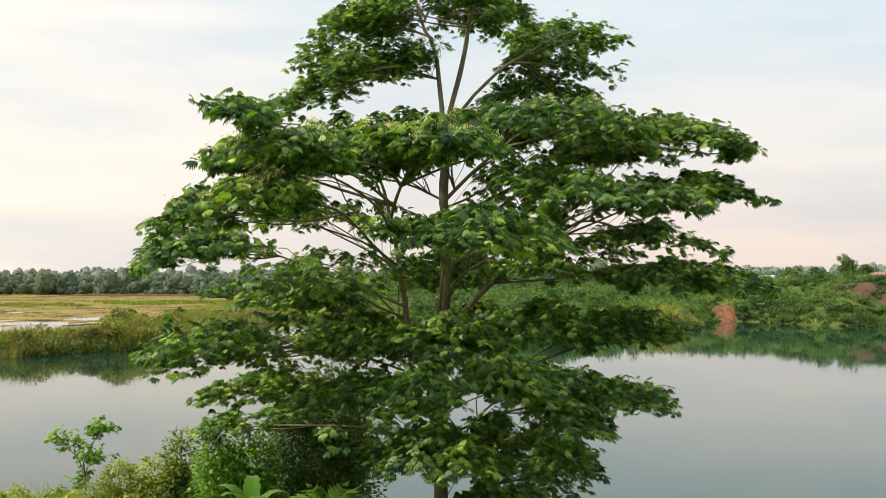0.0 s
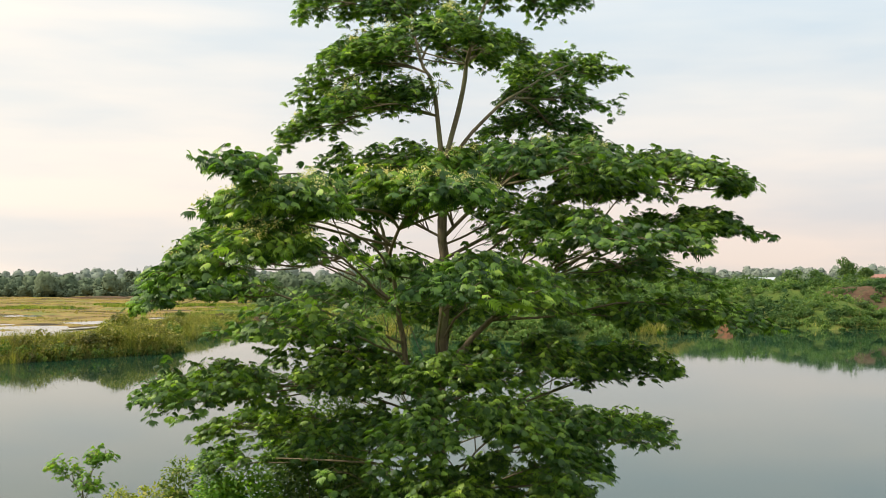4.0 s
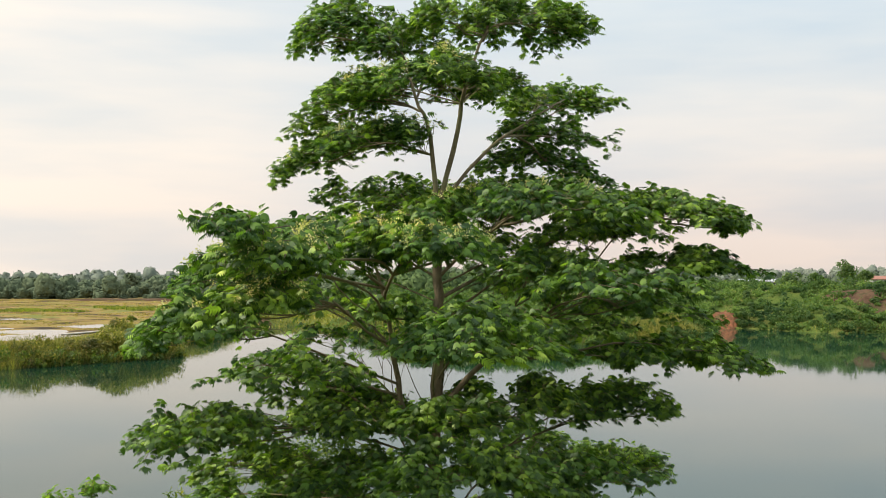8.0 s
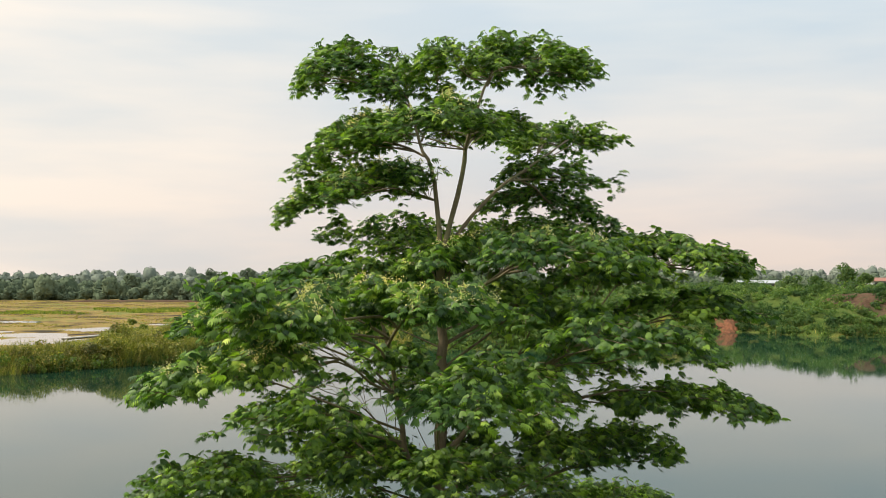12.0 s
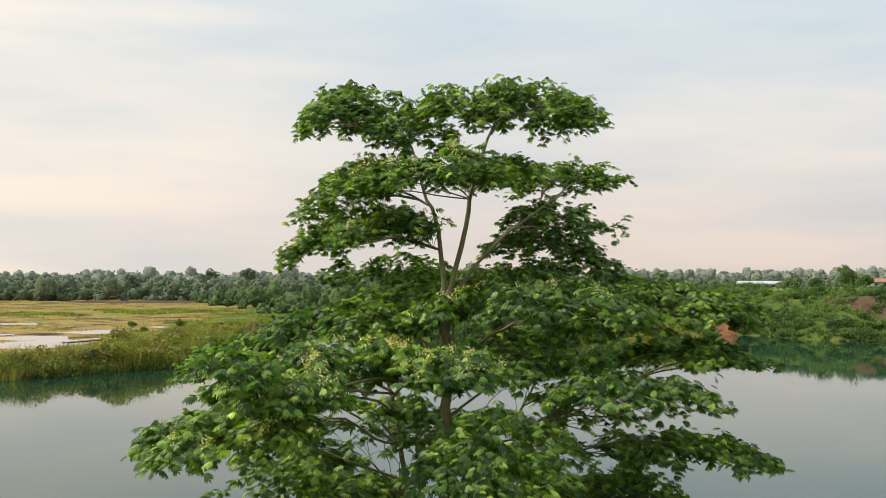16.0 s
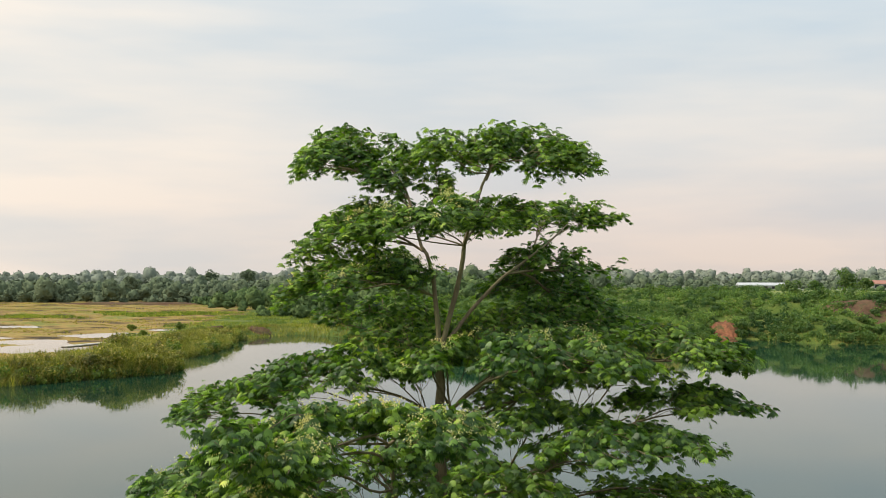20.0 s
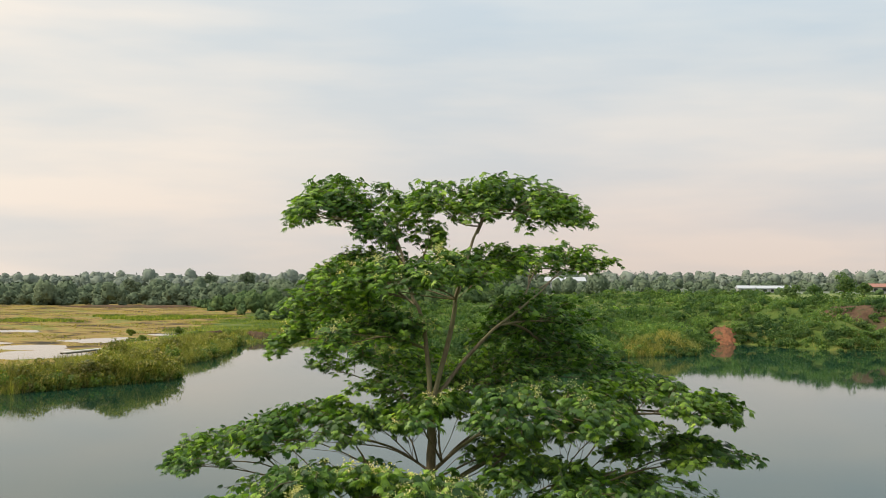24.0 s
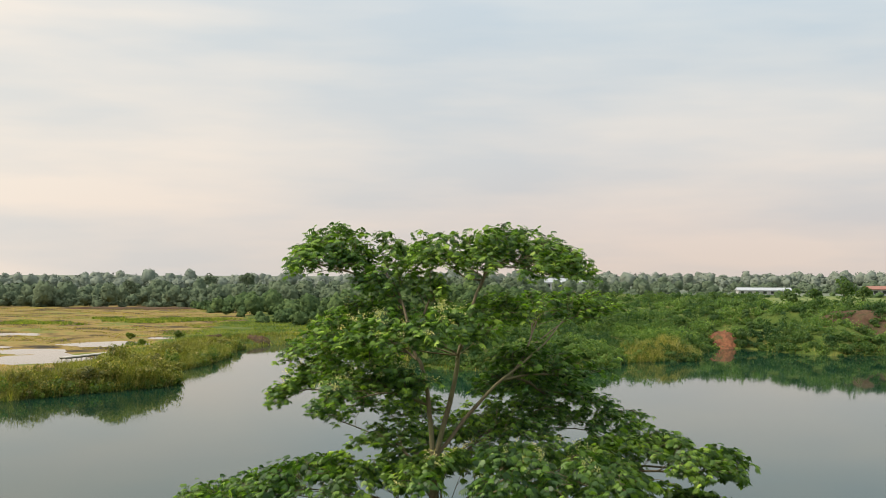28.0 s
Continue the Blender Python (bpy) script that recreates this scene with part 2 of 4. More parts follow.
def plain_material(name, a, b, rough, scale=1.2, metallic=0.0):
    m = Mat(name)
    nz = m.noise(scale, 5.0)
    return m.end(m.principled(m.mix(m.ramp(nz, (0.35, 0.0), (0.7, 1.0)), a, b), rough, m.bump(nz, 0.2, 0.02), Metallic=metallic))


TIN = plain_material("pale_tin_roof", (0.46, 0.48, 0.49), (0.36, 0.37, 0.38), 0.6)
WHITEWASH = plain_material("whitewashed_wall", (0.50, 0.49, 0.46), (0.36, 0.35, 0.32), 0.85)
RED_TIN = plain_material("rusty_red_roof", (0.36, 0.16, 0.11), (0.26, 0.13, 0.09), 0.7)
DARK_GAP = plain_material("dark_opening", (0.03, 0.03, 0.03), (0.05, 0.05, 0.045), 0.9)
PLANK = plain_material("grey_weathered_wood", (0.50, 0.47, 0.42), (0.34, 0.31, 0.27), 0.85, 4.0)

# ---- mesh helpers ----
rng = np.random.default_rng(7)


def mesh_of(name, verts, faces):
    """A mesh from numpy verts (n, 3) and faces (m, k) all with k corners."""
    me = bpy.data.meshes.new(name)
    verts, faces = np.asarray(verts, np.float32), np.asarray(faces, np.int32)
    me.vertices.add(len(verts)), me.loops.add(faces.size), me.polygons.add(len(faces))
    me.vertices.foreach_set("co", verts.ravel())
    me.loops.foreach_set("vertex_index", faces.ravel())
    me.polygons.foreach_set("loop_start", np.arange(0, faces.size, faces.shape[1], dtype=np.int32))
    me.update(calc_edges=True)
    return me


def mesh_part(name, verts, faces, material, parent=None, label="", smooth=False):
    ob = new(name, mesh_of(name, verts, faces))
    ob.data.materials.append(material)
    if smooth:
        ob.data.polygons.foreach_set("use_smooth", np.ones(len(ob.data.polygons), bool))
    if parent is not None:
        ob.parent = parent
    if label:
        ob["label"] = label
    return ob


def part(name, bm, material, parent=None, label="", smooth=False):
    """Links a bmesh as one mesh object under a thing or a part."""
    me = bpy.data.meshes.new(name)
    bm.to_mesh(me)
    bm.free()
    me.materials.append(material)
    if smooth:
        me.polygons.foreach_set("use_smooth", np.ones(len(me.polygons), bool))
    ob = new(name, me)
    if parent is not None:
        ob.parent = parent
    if label:
        ob["label"] = label
    return ob


def thing(name, label, category, group="", at=(0, 0, 0)):
    ob = new(name)
    ob.location = at
    ob.empty_display_size = 0.3
    return tagged(ob, label, category, group)


def unit(v):
    return v / np.maximum(np.linalg.norm(v, axis=-1, keepdims=True), 1e-9)


def scatter(shape, faces, at, ahead, up, size):
    """Many copies of a small shape (x along, z up) in one array of verts and faces."""
    ahead = unit(ahead)
    side = unit(np.cross(up, ahead))
    up = np.cross(ahead, side)
    v = shape[None, :, 0, None] * ahead[:, None] + shape[None, :, 1, None] * side[:, None] + shape[None, :, 2, None] * up[:, None]
    v = at[:, None] + v * np.asarray(size).reshape(-1, 1, 1)
    f = faces[None] + (np.arange(len(at)) * len(shape))[:, None, None]
    return v.reshape(-1, 3), f.reshape(-1, faces.shape[1])


def feather_leaf(pairs):
    """A feathered leaf, 1 long: pairs of narrow drooping leaflets along a stalk, joined into one island."""
    v, f = [], []
    xs = np.linspace(0.08, 0.82, pairs + 1)
    for x in xs:
        v.append((x, 0, 0.07 * math.sin(x * 2.6)))
    for i in range(pairs):
        x0 = xs[i]
        reach = 0.43 * math.sin(0.70 + 1.8 * (i + 0.5) / pairs)
        for s in (1, -1):
            k = len(v)
            v.append((x0 + 0.02 + 0.34 * reach, s * reach * 0.62, 0.04))
            v.append((x0 + 0.10 + 0.66 * reach, s * reach, -0.15))
            f.append((i, k, k + 1, i + 1) if s > 0 else (i, i + 1, k + 1, k))
    k = len(v)
    v += [(0.95, 0.075, 0.02), (1.15, 0.0, -0.12), (0.95, -0.075, 0.02)]
    f.append((pairs, k + 2, k + 1, k))
    return np.array(v, float), np.array(f)


def blade_leaf():
    """A plain pointed leaf, 1 long, folded a little along the middle."""
    v = [(0, 0, 0), (0.45, 0.24, 0.04), (1.0, 0, -0.10), (0.45, -0.24, 0.04)]
    return np.array(v, float), np.array([(0, 3, 2, 1)])


DART_F = np.array([(0, 1, 2)])
WIDE = np.array([(0, 0.55, 0.0), (0, -0.55, 0.0), (1.0, 0, -0.10)], float)
FEATHER, FEATHER_F = feather_leaf(4)
SMALL, SMALL_F = feather_leaf(3)
FROND, FROND_F = feather_leaf(7)
BLADE, BLADE_F = blade_leaf()


def tube(points, radii, sides=8, wobble=0.0):
    """Verts and quads of a tapered tube along points."""
    p, r = np.asarray(points, float), np.asarray(radii, float)
    d = unit(np.gradient(p, axis=0))
    ref = np.eye(3)[int(np.argmin(np.abs(d).max(0)))]
    a = unit(np.cross(d, ref))
    b = np.cross(d, a)
    t = np.linspace(0, 2 * np.pi, sides, endpoint=False)
    rr = r[:, None] * (1 + wobble * rng.standard_normal((len(p), sides)))
    v = p[:, None] + rr[:, :, None] * (np.cos(t)[None, :, None] * a[:, None] + np.sin(t)[None, :, None] * b[:, None])
    i, j = np.meshgrid(np.arange(len(p) - 1), np.arange(sides), indexing="ij")
    f = np.stack([i * sides + j, i * sides + (j + 1) % sides, (i + 1) * sides + (j + 1) % sides, (i + 1) * sides + j], -1).reshape(-1, 4)
    return v.reshape(-1, 3), f


def glide(points, n):
    """A smooth line of n points through the given ones."""
    p = np.asarray(points, float)
    if len(p) == 2:
        return p[0] + np.linspace(0, 1, n)[:, None] * (p[1] - p[0])
    q = np.vstack([2 * p[0] - p[1], p, 2 * p[-1] - p[-2]])
    out = []
    for s in np.linspace(0, len(p) - 1, n):
        i = min(int(s), len(p) - 2)
        u = s - i
        a, b, c, d = q[i], q[i + 1], q[i + 2], q[i + 3]
        out.append(0.5 * (2 * b + (c - a) * u + (2 * a - 5 * b + 4 * c - d) * u * u + (3 * b - a - 3 * c + d) * u ** 3))
    return np.array(out)


def joined(pieces):
    vs, fs, k = [], [], 0
    for v, f in pieces:
        vs.append(v), fs.append(f + k)
        k += len(v)
    return np.vstack(vs), np.vstack(fs)


# ---- lake, ground and water ----
LAKE = np.array([(-400, 60), (-230, 120), (-120, 140), (-75, 150), (-58, 155), (-51, 165), (-41.5, 176), (-41.5, 184), (-49, 195), (-46, 206), (-44, 221), (-43.5, 236), (-46, 253), (-42, 274),
                 (-35, 283), (-24, 275), (-18, 258), (-15, 238), (-11, 226), (0, 208), (14, 203), (30, 211), (37, 229), (50, 231), (54, 247), (63, 271), (71, 269), (77, 255), (84, 246),
                 (96, 250), (130, 243), (200, 215), (320, 140), (420, 30), (300, 38), (140, 44), (40, 41), (10, 40), (-6, 36), (-20, 38), (-60, 46), (-200, 40)], float)


def shore(x, y):
    """Metres from the shore, more than 0 on land."""
    best, inside = np.full(x.shape, 1e9), np.zeros(x.shape, bool)
    for (ax, ay), (bx, by) in zip(LAKE, np.roll(LAKE, -1, 0)):
        ex, ey = bx - ax, by - ay
        u = np.clip(((x - ax) * ex + (y - ay) * ey) / (ex * ex + ey * ey), 0, 1)
        best = np.minimum(best, np.hypot(x - ax - u * ex, y - ay - u * ey))
        crosses = (ay > y) != (by > y)
        with np.errstate(divide="ignore", invalid="ignore"):
            inside ^= crosses & (x < (bx - ax) * (y - ay) / (by - ay if by != ay else 1e-9) + ax)
    return np.where(inside, -best, best)


def ripple(x, y, s, seed):
    """Smooth uneven ground in -1..1."""
    return (np.sin(x / s + seed) * np.cos(y / s * 1.13 + 2 * seed) + 0.5 * np.sin(2.1 * x / s + 1.7 * y / s + 3 * seed) + 0.3 * np.cos(3.7 * x / s - 2.9 * y / s + seed)) / 1.8


def step(a, b, v):
    u = np.clip((v - a) / (b - a), 0, 1)
    return u * u * (3 - 2 * u)


def ground_height(x, y):
    d = shore(x, y) + 1.2 * ripple(x, y, 5.0, 0.4)
    near = step(75, 50, y)
    right = step(-34, -14, x) * (1 - near)
    left = 1 - np.maximum(near, right)
    bank = 5.75 * step(0, 9, d) + 0.25 * ripple(x, y, 3.0, 1.0)
    ridge = step(42, 64, x)
    bluff = 3.2 * step(-1, 6, d) + (1.4 + 3.0 * ridge) * step(3, 22, d) + (2.0 - 1.6 * ridge) * step(15, 70, d) + (1.3 * ripple(x, y, 13, 2.0) + 0.7 * ripple(x, y, 5.5, 0.3)) * step(0, 9, d) - 2.5 * step(170, 420, d)
    bluff += 1.0 * np.exp(-((x - 95) / 26) ** 2 - ((y - 285) / 26) ** 2)
    marsh = 1.5 * step(-1, 5, d) + 0.6 * step(2, 8, d) * step(16, 9, d) + 0.09 * ripple(x, y, 11, 0.7) + 0.07 * ripple(x, y, 4, 0.7)
    for px, py, ax, ay in ((-77, 216, 15, 13), (-77, 262, 11, 12), (-68, 288, 7, 8), (-116, 300, 16, 10), (-100, 250, 8, 6), (-84, 238, 10, 8)):
        marsh = marsh - 0.36 * np.exp(-((x - px) / ax) ** 2 - ((y - py) / ay) ** 2)
    land = near * bank + right * bluff + left * marsh
    return np.where(d > -1, land - 0.35, -0.35 - np.minimum(2.5, 0.35 * (-d - 1)))


def spread(*runs):
    out = []
    for a, b, s in runs:
        out.append(np.arange(a, b, s))
    return np.concatenate(out)


gx = np.concatenate([-np.geomspace(4400, 150, 26), spread((-140, 150, 2.6)), np.geomspace(152, 4400, 26)])
gy = np.concatenate([-np.geomspace(4400, 40, 16), spread((-30, 60, 2.0), (60, 140, 8.0), (140, 330, 2.2), (330, 700, 7.0)), np.geomspace(705, 4700, 24)])
GX, GY = np.meshgrid(gx, gy)
GZ = ground_height(GX, GY)
ni = len(gx)
ii, jj = np.meshgrid(np.arange(len(gy) - 1), np.arange(ni - 1), indexing="ij")
g_faces = np.stack([ii * ni + jj, ii * ni + jj + 1, (ii + 1) * ni + jj + 1, (ii + 1) * ni + jj], -1).reshape(-1, 4)
ground = mesh_part("ground", np.stack([GX, GY, GZ], -1).reshape(-1, 3), g_faces, GRASS, smooth=True)
tagged(ground, "rough green and yellow land round a flooded pit", "ground", kind="structure")
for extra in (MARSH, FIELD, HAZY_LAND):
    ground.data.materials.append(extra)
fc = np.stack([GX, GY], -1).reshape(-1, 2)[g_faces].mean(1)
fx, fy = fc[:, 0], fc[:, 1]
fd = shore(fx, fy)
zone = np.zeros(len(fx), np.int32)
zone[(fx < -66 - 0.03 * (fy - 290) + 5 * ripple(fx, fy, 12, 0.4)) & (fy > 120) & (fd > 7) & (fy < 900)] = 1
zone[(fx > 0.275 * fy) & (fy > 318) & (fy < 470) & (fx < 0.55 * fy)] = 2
# from here outwards the ground wears its haze-coloured tone
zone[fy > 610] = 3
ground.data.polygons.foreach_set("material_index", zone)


def bare_slope(name, x0, x1, y0, y1, mat, label, lift=0.5):
    """A bare earth slip on the bank: a rutted sheet that sinks into the ground at an uneven rim."""
    nx, ny = 46, 40
    u, w = np.meshgrid(np.linspace(-1, 1, nx), np.linspace(-1, 1, ny))
    x, y = (x0 + x1) / 2 + u * (x1 - x0) / 2, (y0 + y1) / 2 + w * (y1 - y0) / 2
    q = np.hypot(u, w) + 0.16 * ripple(u, w, 0.16, 1.3) + 0.10 * ripple(u, w, 0.07, 0.4)
    z = ground_height(x, y) + lift * (1 - step(0.55, 1.05, q)) - 0.7 * step(0.72, 0.98, q) + 0.16 * ripple(x, 0 * y, 0.5, 2.0) + 0.10 * ripple(x, y, 0.9, 0.2)
    i, j = np.meshgrid(np.arange(ny - 1), np.arange(nx - 1), indexing="ij")
    f = np.stack([i * nx + j, i * nx + j + 1, (i + 1) * nx + j + 1, (i + 1) * nx + j], -1).reshape(-1, 4)
    return tagged(mesh_part(name, np.stack([x, y, z], -1).reshape(-1, 3), f, mat, smooth=True), label, "bank", kind="structure")


bare_slope("red_bank", 62.2, 70.0, 267.5, 281, RED, "bare red laterite slip at the water's edge", 0.4)
bare_slope("earth_bank", 92, 126, 254, 272, BROWN, "bare red-brown earth slope above the scrub", 0.25)
bare_slope("earth_bank", 83, 103, 262, 277, BROWN, "dark red-brown bare earth between bushes", 0.7)
bare_slope("earth_bank", -57.5, -51, 268, 285, BROWN, "bare brown earth bank beside the marsh", 0.9)
bare_slope("ditch_bank", -166, -98, 492, 514, BROWN, "dark mud bank along the marsh's far edge", 0.7)
bare_slope("earth_bank", -47, -40, 276, 282, BROWN, "small bare brown bank at the channel's end", 0.5)
bm = bmesh.new()
lo, hi = LAKE.min(0) - 8, LAKE.max(0) + 8
bmesh.ops.create_grid(bm, x_segments=24, y_segments=12, size=1.0, matrix=Matrix.Translation(((lo[0] + hi[0]) / 2, (lo[1] + hi[1]) / 2, 0)) @ Matrix.Diagonal(((hi[0] - lo[0]) / 2, (hi[1] - lo[1]) / 2, 1, 1)))
tagged(part("water", bm, WATER), "still dark green lake water mirroring the pale sky", "lake", kind="structure")


bm = bmesh.new()
bmesh.ops.create_grid(bm, x_segments=4, y_segments=4, size=1.0, matrix=Matrix.Translation((-96, 256, 0.95)) @ Matrix.Diagonal((46, 66, 1, 1)))
tagged(part("pool_water", bm, MUDDY), "shallow pools of pale water standing in the marsh", "pool", kind="structure")

# ---- the big tree ----
tree = thing("tree", "tall slender tree with layered pads of feathery green leaves", "tree")


def limb_mesh(name, points, r0, r1, parent, sides=8, n=14, mat=BARK, label=""):
    p = glide(points, n)
    p[1:-1] += rng.normal(0, r0 * 0.18, (n - 2, 3))
    v, f = tube(p, np.linspace(r0, r1, n), sides, 0.05)
    return mesh_part(name, v, f, mat, parent, label, True)


def tier_goals(centre, reach, tips, slope, thick, gap):
    """Places of the twig ends of one flat, domed tier of foliage."""
    cx, cy, cz = centre
    rx, ry, rz = reach
    goal = []
    while len(goal) < tips:
        a, q = rng.uniform(0, 2 * np.pi), math.sqrt(rng.uniform(0, 1))
        wob = 0.98 + 0.14 * math.sin(3 * a + cx * 3) + 0.10 * math.sin(7 * a + cy * 2)
        u, w = q * math.cos(a) * wob, q * math.sin(a) * wob
        x, y = cx + rx * u, cy + ry * w
        lump = noise.noise(Vector((x * 1.1, y * 1.1, cz * 2)))
        if lump < -gap * (0.6 + q):
            continue
        z = cz + rz * (1 - 1.15 * q ** 2.2) + slope[0] * rx * u + slope[1] * ry * w - thick * rng.uniform(0, 1) ** 1.8 * (1.1 - 0.6 * q)
        goal.append((x, y, z + 0.22 * rz * lump - abs(rng.normal(0, 0.05))))
    return np.array(goal)


def grow(start, hub, goal, r0=0.05):
    """Branches from start by way of hub to each goal. Returns tubes, twig tips with their ways, and the main line."""
    start = np.array(start, float)
    span = np.linalg.norm(hub - start)
    arch, bend = np.array((0, 0, 0.05 * span)), 0.03 * span
    line = glide([start, start + (hub - start) * 0.3 + arch * 0.7 + rng.normal(0, bend, 3), start + (hub - start) * 0.65 + arch + rng.normal(0, bend, 3), hub], 9)
    nodes, parent, run = list(line), [-1] + list(range(8)), [0.0]
    for i in range(1, 9):
        run.append(run[-1] + np.linalg.norm(line[i] - line[i - 1]))
    cut = run[1]
    goal = goal[np.argsort(np.linalg.norm(goal - hub, axis=1))]
    ends = []
    for g in goal:
        arr = np.array(nodes)
        far = np.linalg.norm(arr - g, axis=1)
        cost = far + 0.72 * np.maximum(np.array(run) - cut, 0) + np.where(np.array(run) < cut, 0.8, 0)
        cost = cost + np.where(arr[:, 2] > g[2] + 0.1, 0.5, 0)
        j = int(np.argmin(cost))
        k = max(2, min(5, int(far[j] / 0.3) + 1))
        prev, base = j, nodes[j]
        for s in range(1, k + 1):
            u = s / k
            q = base + (g - base) * u
            q = q + np.array((0, 0, 0.10 * far[j] * math.sin(math.pi * u))) + (rng.normal(0, 0.025, 3) if s < k else 0)
            nodes.append(q), parent.append(prev), run.append(run[prev] + np.linalg.norm(q - nodes[prev]))
            prev = len(nodes) - 1
        ends.append(prev)
    load = np.zeros(len(nodes))
    load[ends] = 1
    for i in range(len(nodes) - 1, 0, -1):
        load[parent[i]] += load[i]
    rad = np.clip(r0 * np.sqrt(load / load[0]) * (1 - 0.5 * np.array(run) / max(run)), 0.0055, r0)
    kids = {}
    for i in range(1, len(nodes)):
        kids.setdefault(parent[i], []).append(i)
    tubes, todo = [], [(0, 0)]
    while todo:
        first, second = todo.pop()
        chain = [first] if second == 0 else [first, second]
        while chain[-1] in kids:
            nxt = sorted(kids[chain[-1]], key=lambda c: -load[c])
            todo += [(chain[-1], c) for c in nxt[1:]]
            chain.append(nxt[0])
        if len(chain) > 1:
            rr = [min(rad[c], rad[chain[1]]) for c in chain]
            tubes.append(tube([nodes[c] for c in chain], rr, 6 if rad[chain[1]] > 0.02 else 3))
    arr = np.array(nodes)
    way = unit(arr[ends] - arr[[parent[e] for e in ends]])
    out = unit(arr[ends] - hub)
    return joined(tubes), arr[ends], unit(way + 0.5 * out * np.array((1, 1, 0.2))), line


def leaves_on(ends, way, each, size, twig=0.36, droop=0.5):
    """Leaves set round the last bit of each twig, hanging a little, faces up."""
    n = len(ends)
    at = np.repeat(ends, each, 0) - np.repeat(way, each, 0) * (rng.uniform(-0.15, 1, (n * each, 1)) * twig)
    a = np.where(rng.uniform(0, 1, n * each) < 0.5, 1, -1) * rng.normal(0.95, 0.35, n * each)
    a[::each] = rng.normal(0, 0.25, n)
    w = np.repeat(way, each, 0)
    flat = np.stack([w[:, 0] * np.cos(a) - w[:, 1] * np.sin(a), w[:, 0] * np.sin(a) + w[:, 1] * np.cos(a), np.zeros(n * each)], -1)
    flat = unit(flat + 1e-6)
    ahead = flat + np.array((0, 0, 1.0)) * rng.normal(-droop, 0.24, (n * each, 1))
    up = np.array((0, 0, 1.0)) + 0.42 * rng.standard_normal((n * each, 3)) + 0.45 * flat
    return at + 0.03 * rng.standard_normal(at.shape), ahead, up, size * rng.uniform(0.65, 1.2, n * each)


def one_limb(start, hub, goal, r0, each, size, blossom):
    """One limb of the big tree with its own foliage. Returns its main line."""
    (v, f), ends, way, line = grow(start, hub, goal, r0)
    limb = mesh_part("limb", v, f, BARK, tree, "", True)
    high = hub[2] > 14 or hub[1] > 22.5               # smaller, flatter leaves in the upper storey and behind
    at, ahead, up, s = leaves_on(ends, way, each, size, droop=0.35 if high else 0.5)
    lv, lf = scatter(SMALL if high else FEATHER, SMALL_F if high else FEATHER_F, at, ahead, up, s)
    mesh_part("foliage", lv, lf, LEAF, limb)
    if blossom:                                       # loose heads of cream flowers on the topmost twigs
        top = ends[np.argsort(-(ends[:, 2] + 0.25 * rng.standard_normal(len(ends))))[:blossom]]
        c = np.repeat(top, 26, 0) + rng.normal(0, 0.04, (len(top) * 26, 3)) + np.array((0, 0, 0.03))
        bv, bf = scatter(BLADE, BLADE_F, c, rng.standard_normal(c.shape), rng.standard_normal(c.shape), rng.uniform(0.022, 0.05, len(c)))
        mesh_part("blossom", bv, bf, BLOSSOM, limb, "loose heads of cream flowers")
    return line


def pad(start, centre, reach, tips, slope=(0.0, 0.0), r0=0.034, each=9, size=0.156, thick=0.42, gap=0.2, blossom=0):
    """A tier of foliage: one limb, or for a broad tier several that fork off the first to share it."""
    tips, thick = int(tips * 1.02), thick * (1.25 if centre[2] > 14 else 0.75)
    x, y, z = start
    if centre[2] > 14:                                # finer leaves in the upper storey
        each, size = each - 1, size * 0.9
    if abs(x) < 0.3 and z < 13.7 and tips > 30:                     # limbs leave the trunk well below their pads and climb outwards
        z = max(6.0, min(z, centre[2] - 0.36 * math.hypot(centre[0] - x, centre[1] - y)))
    goal = tier_goals(centre, reach, tips, slope, thick, gap)
    k = max(1, round(tips / 55))
    mids = goal[rng.choice(len(goal), k, replace=False)]
    for _ in range(8):
        own = np.argmin(np.linalg.norm(goal[:, None] - mids[None], axis=2), axis=1)
        mids = np.array([goal[own == i].mean(0) if (own == i).any() else mids[i] for i in range(k)])
    order = np.argsort(np.linalg.norm(mids - np.array(centre), axis=1))
    line = None
    for n, i in enumerate(order):
        mine = goal[own == i]
        if len(mine) < 3:
            continue
        hub = mids[i] - np.array((0, 0, 0.3 * reach[2] + 0.12))
        at = (x, y, z)
        if line is not None:                          # fork off where the way on bends least
            ahead = unit(np.gradient(line, axis=0))[1:6]
            bend = 1 - (unit(hub - line[1:6]) * ahead).sum(1)
            at = line[1 + int(np.argmin(bend + 0.05 * np.arange(5)[::-1]))] if n % 4 or abs(x) > 0.1 or z > 13 else (x, y, z - rng.uniform(0.2, 0.6))
        way = one_limb(at, hub, mine, r0 * (0.72 if line is None else 0.50), each, size, int(0.7 * blossom / k))
        line = way if line is None else line


limb_mesh("trunk", [(0.12, 21, 4.2), (-0.03, 21, 7), (0.0, 21, 9.5), (0.04, 21, 12), (0.0, 21, 14.1)], 0.14, 0.075, tree, 12, 30, label="straight grey-brown trunk")
limb_mesh("leader", [(0.0, 21, 13.9), (-0.12, 21.1, 15.3), (-0.35, 21.3, 15.9), (-0.6, 21.8, 16.8), (-1.0, 22.4, 17.4)], 0.046, 0.012, tree)
limb_mesh("leader", [(0.03, 21, 13.9), (0.35, 21, 15.2), (0.47, 21, 15.85), (0.67, 21.1, 16.6), (0.9, 21.3, 17.2), (1.1, 21.5, 17.6)], 0.05, 0.012, tree)
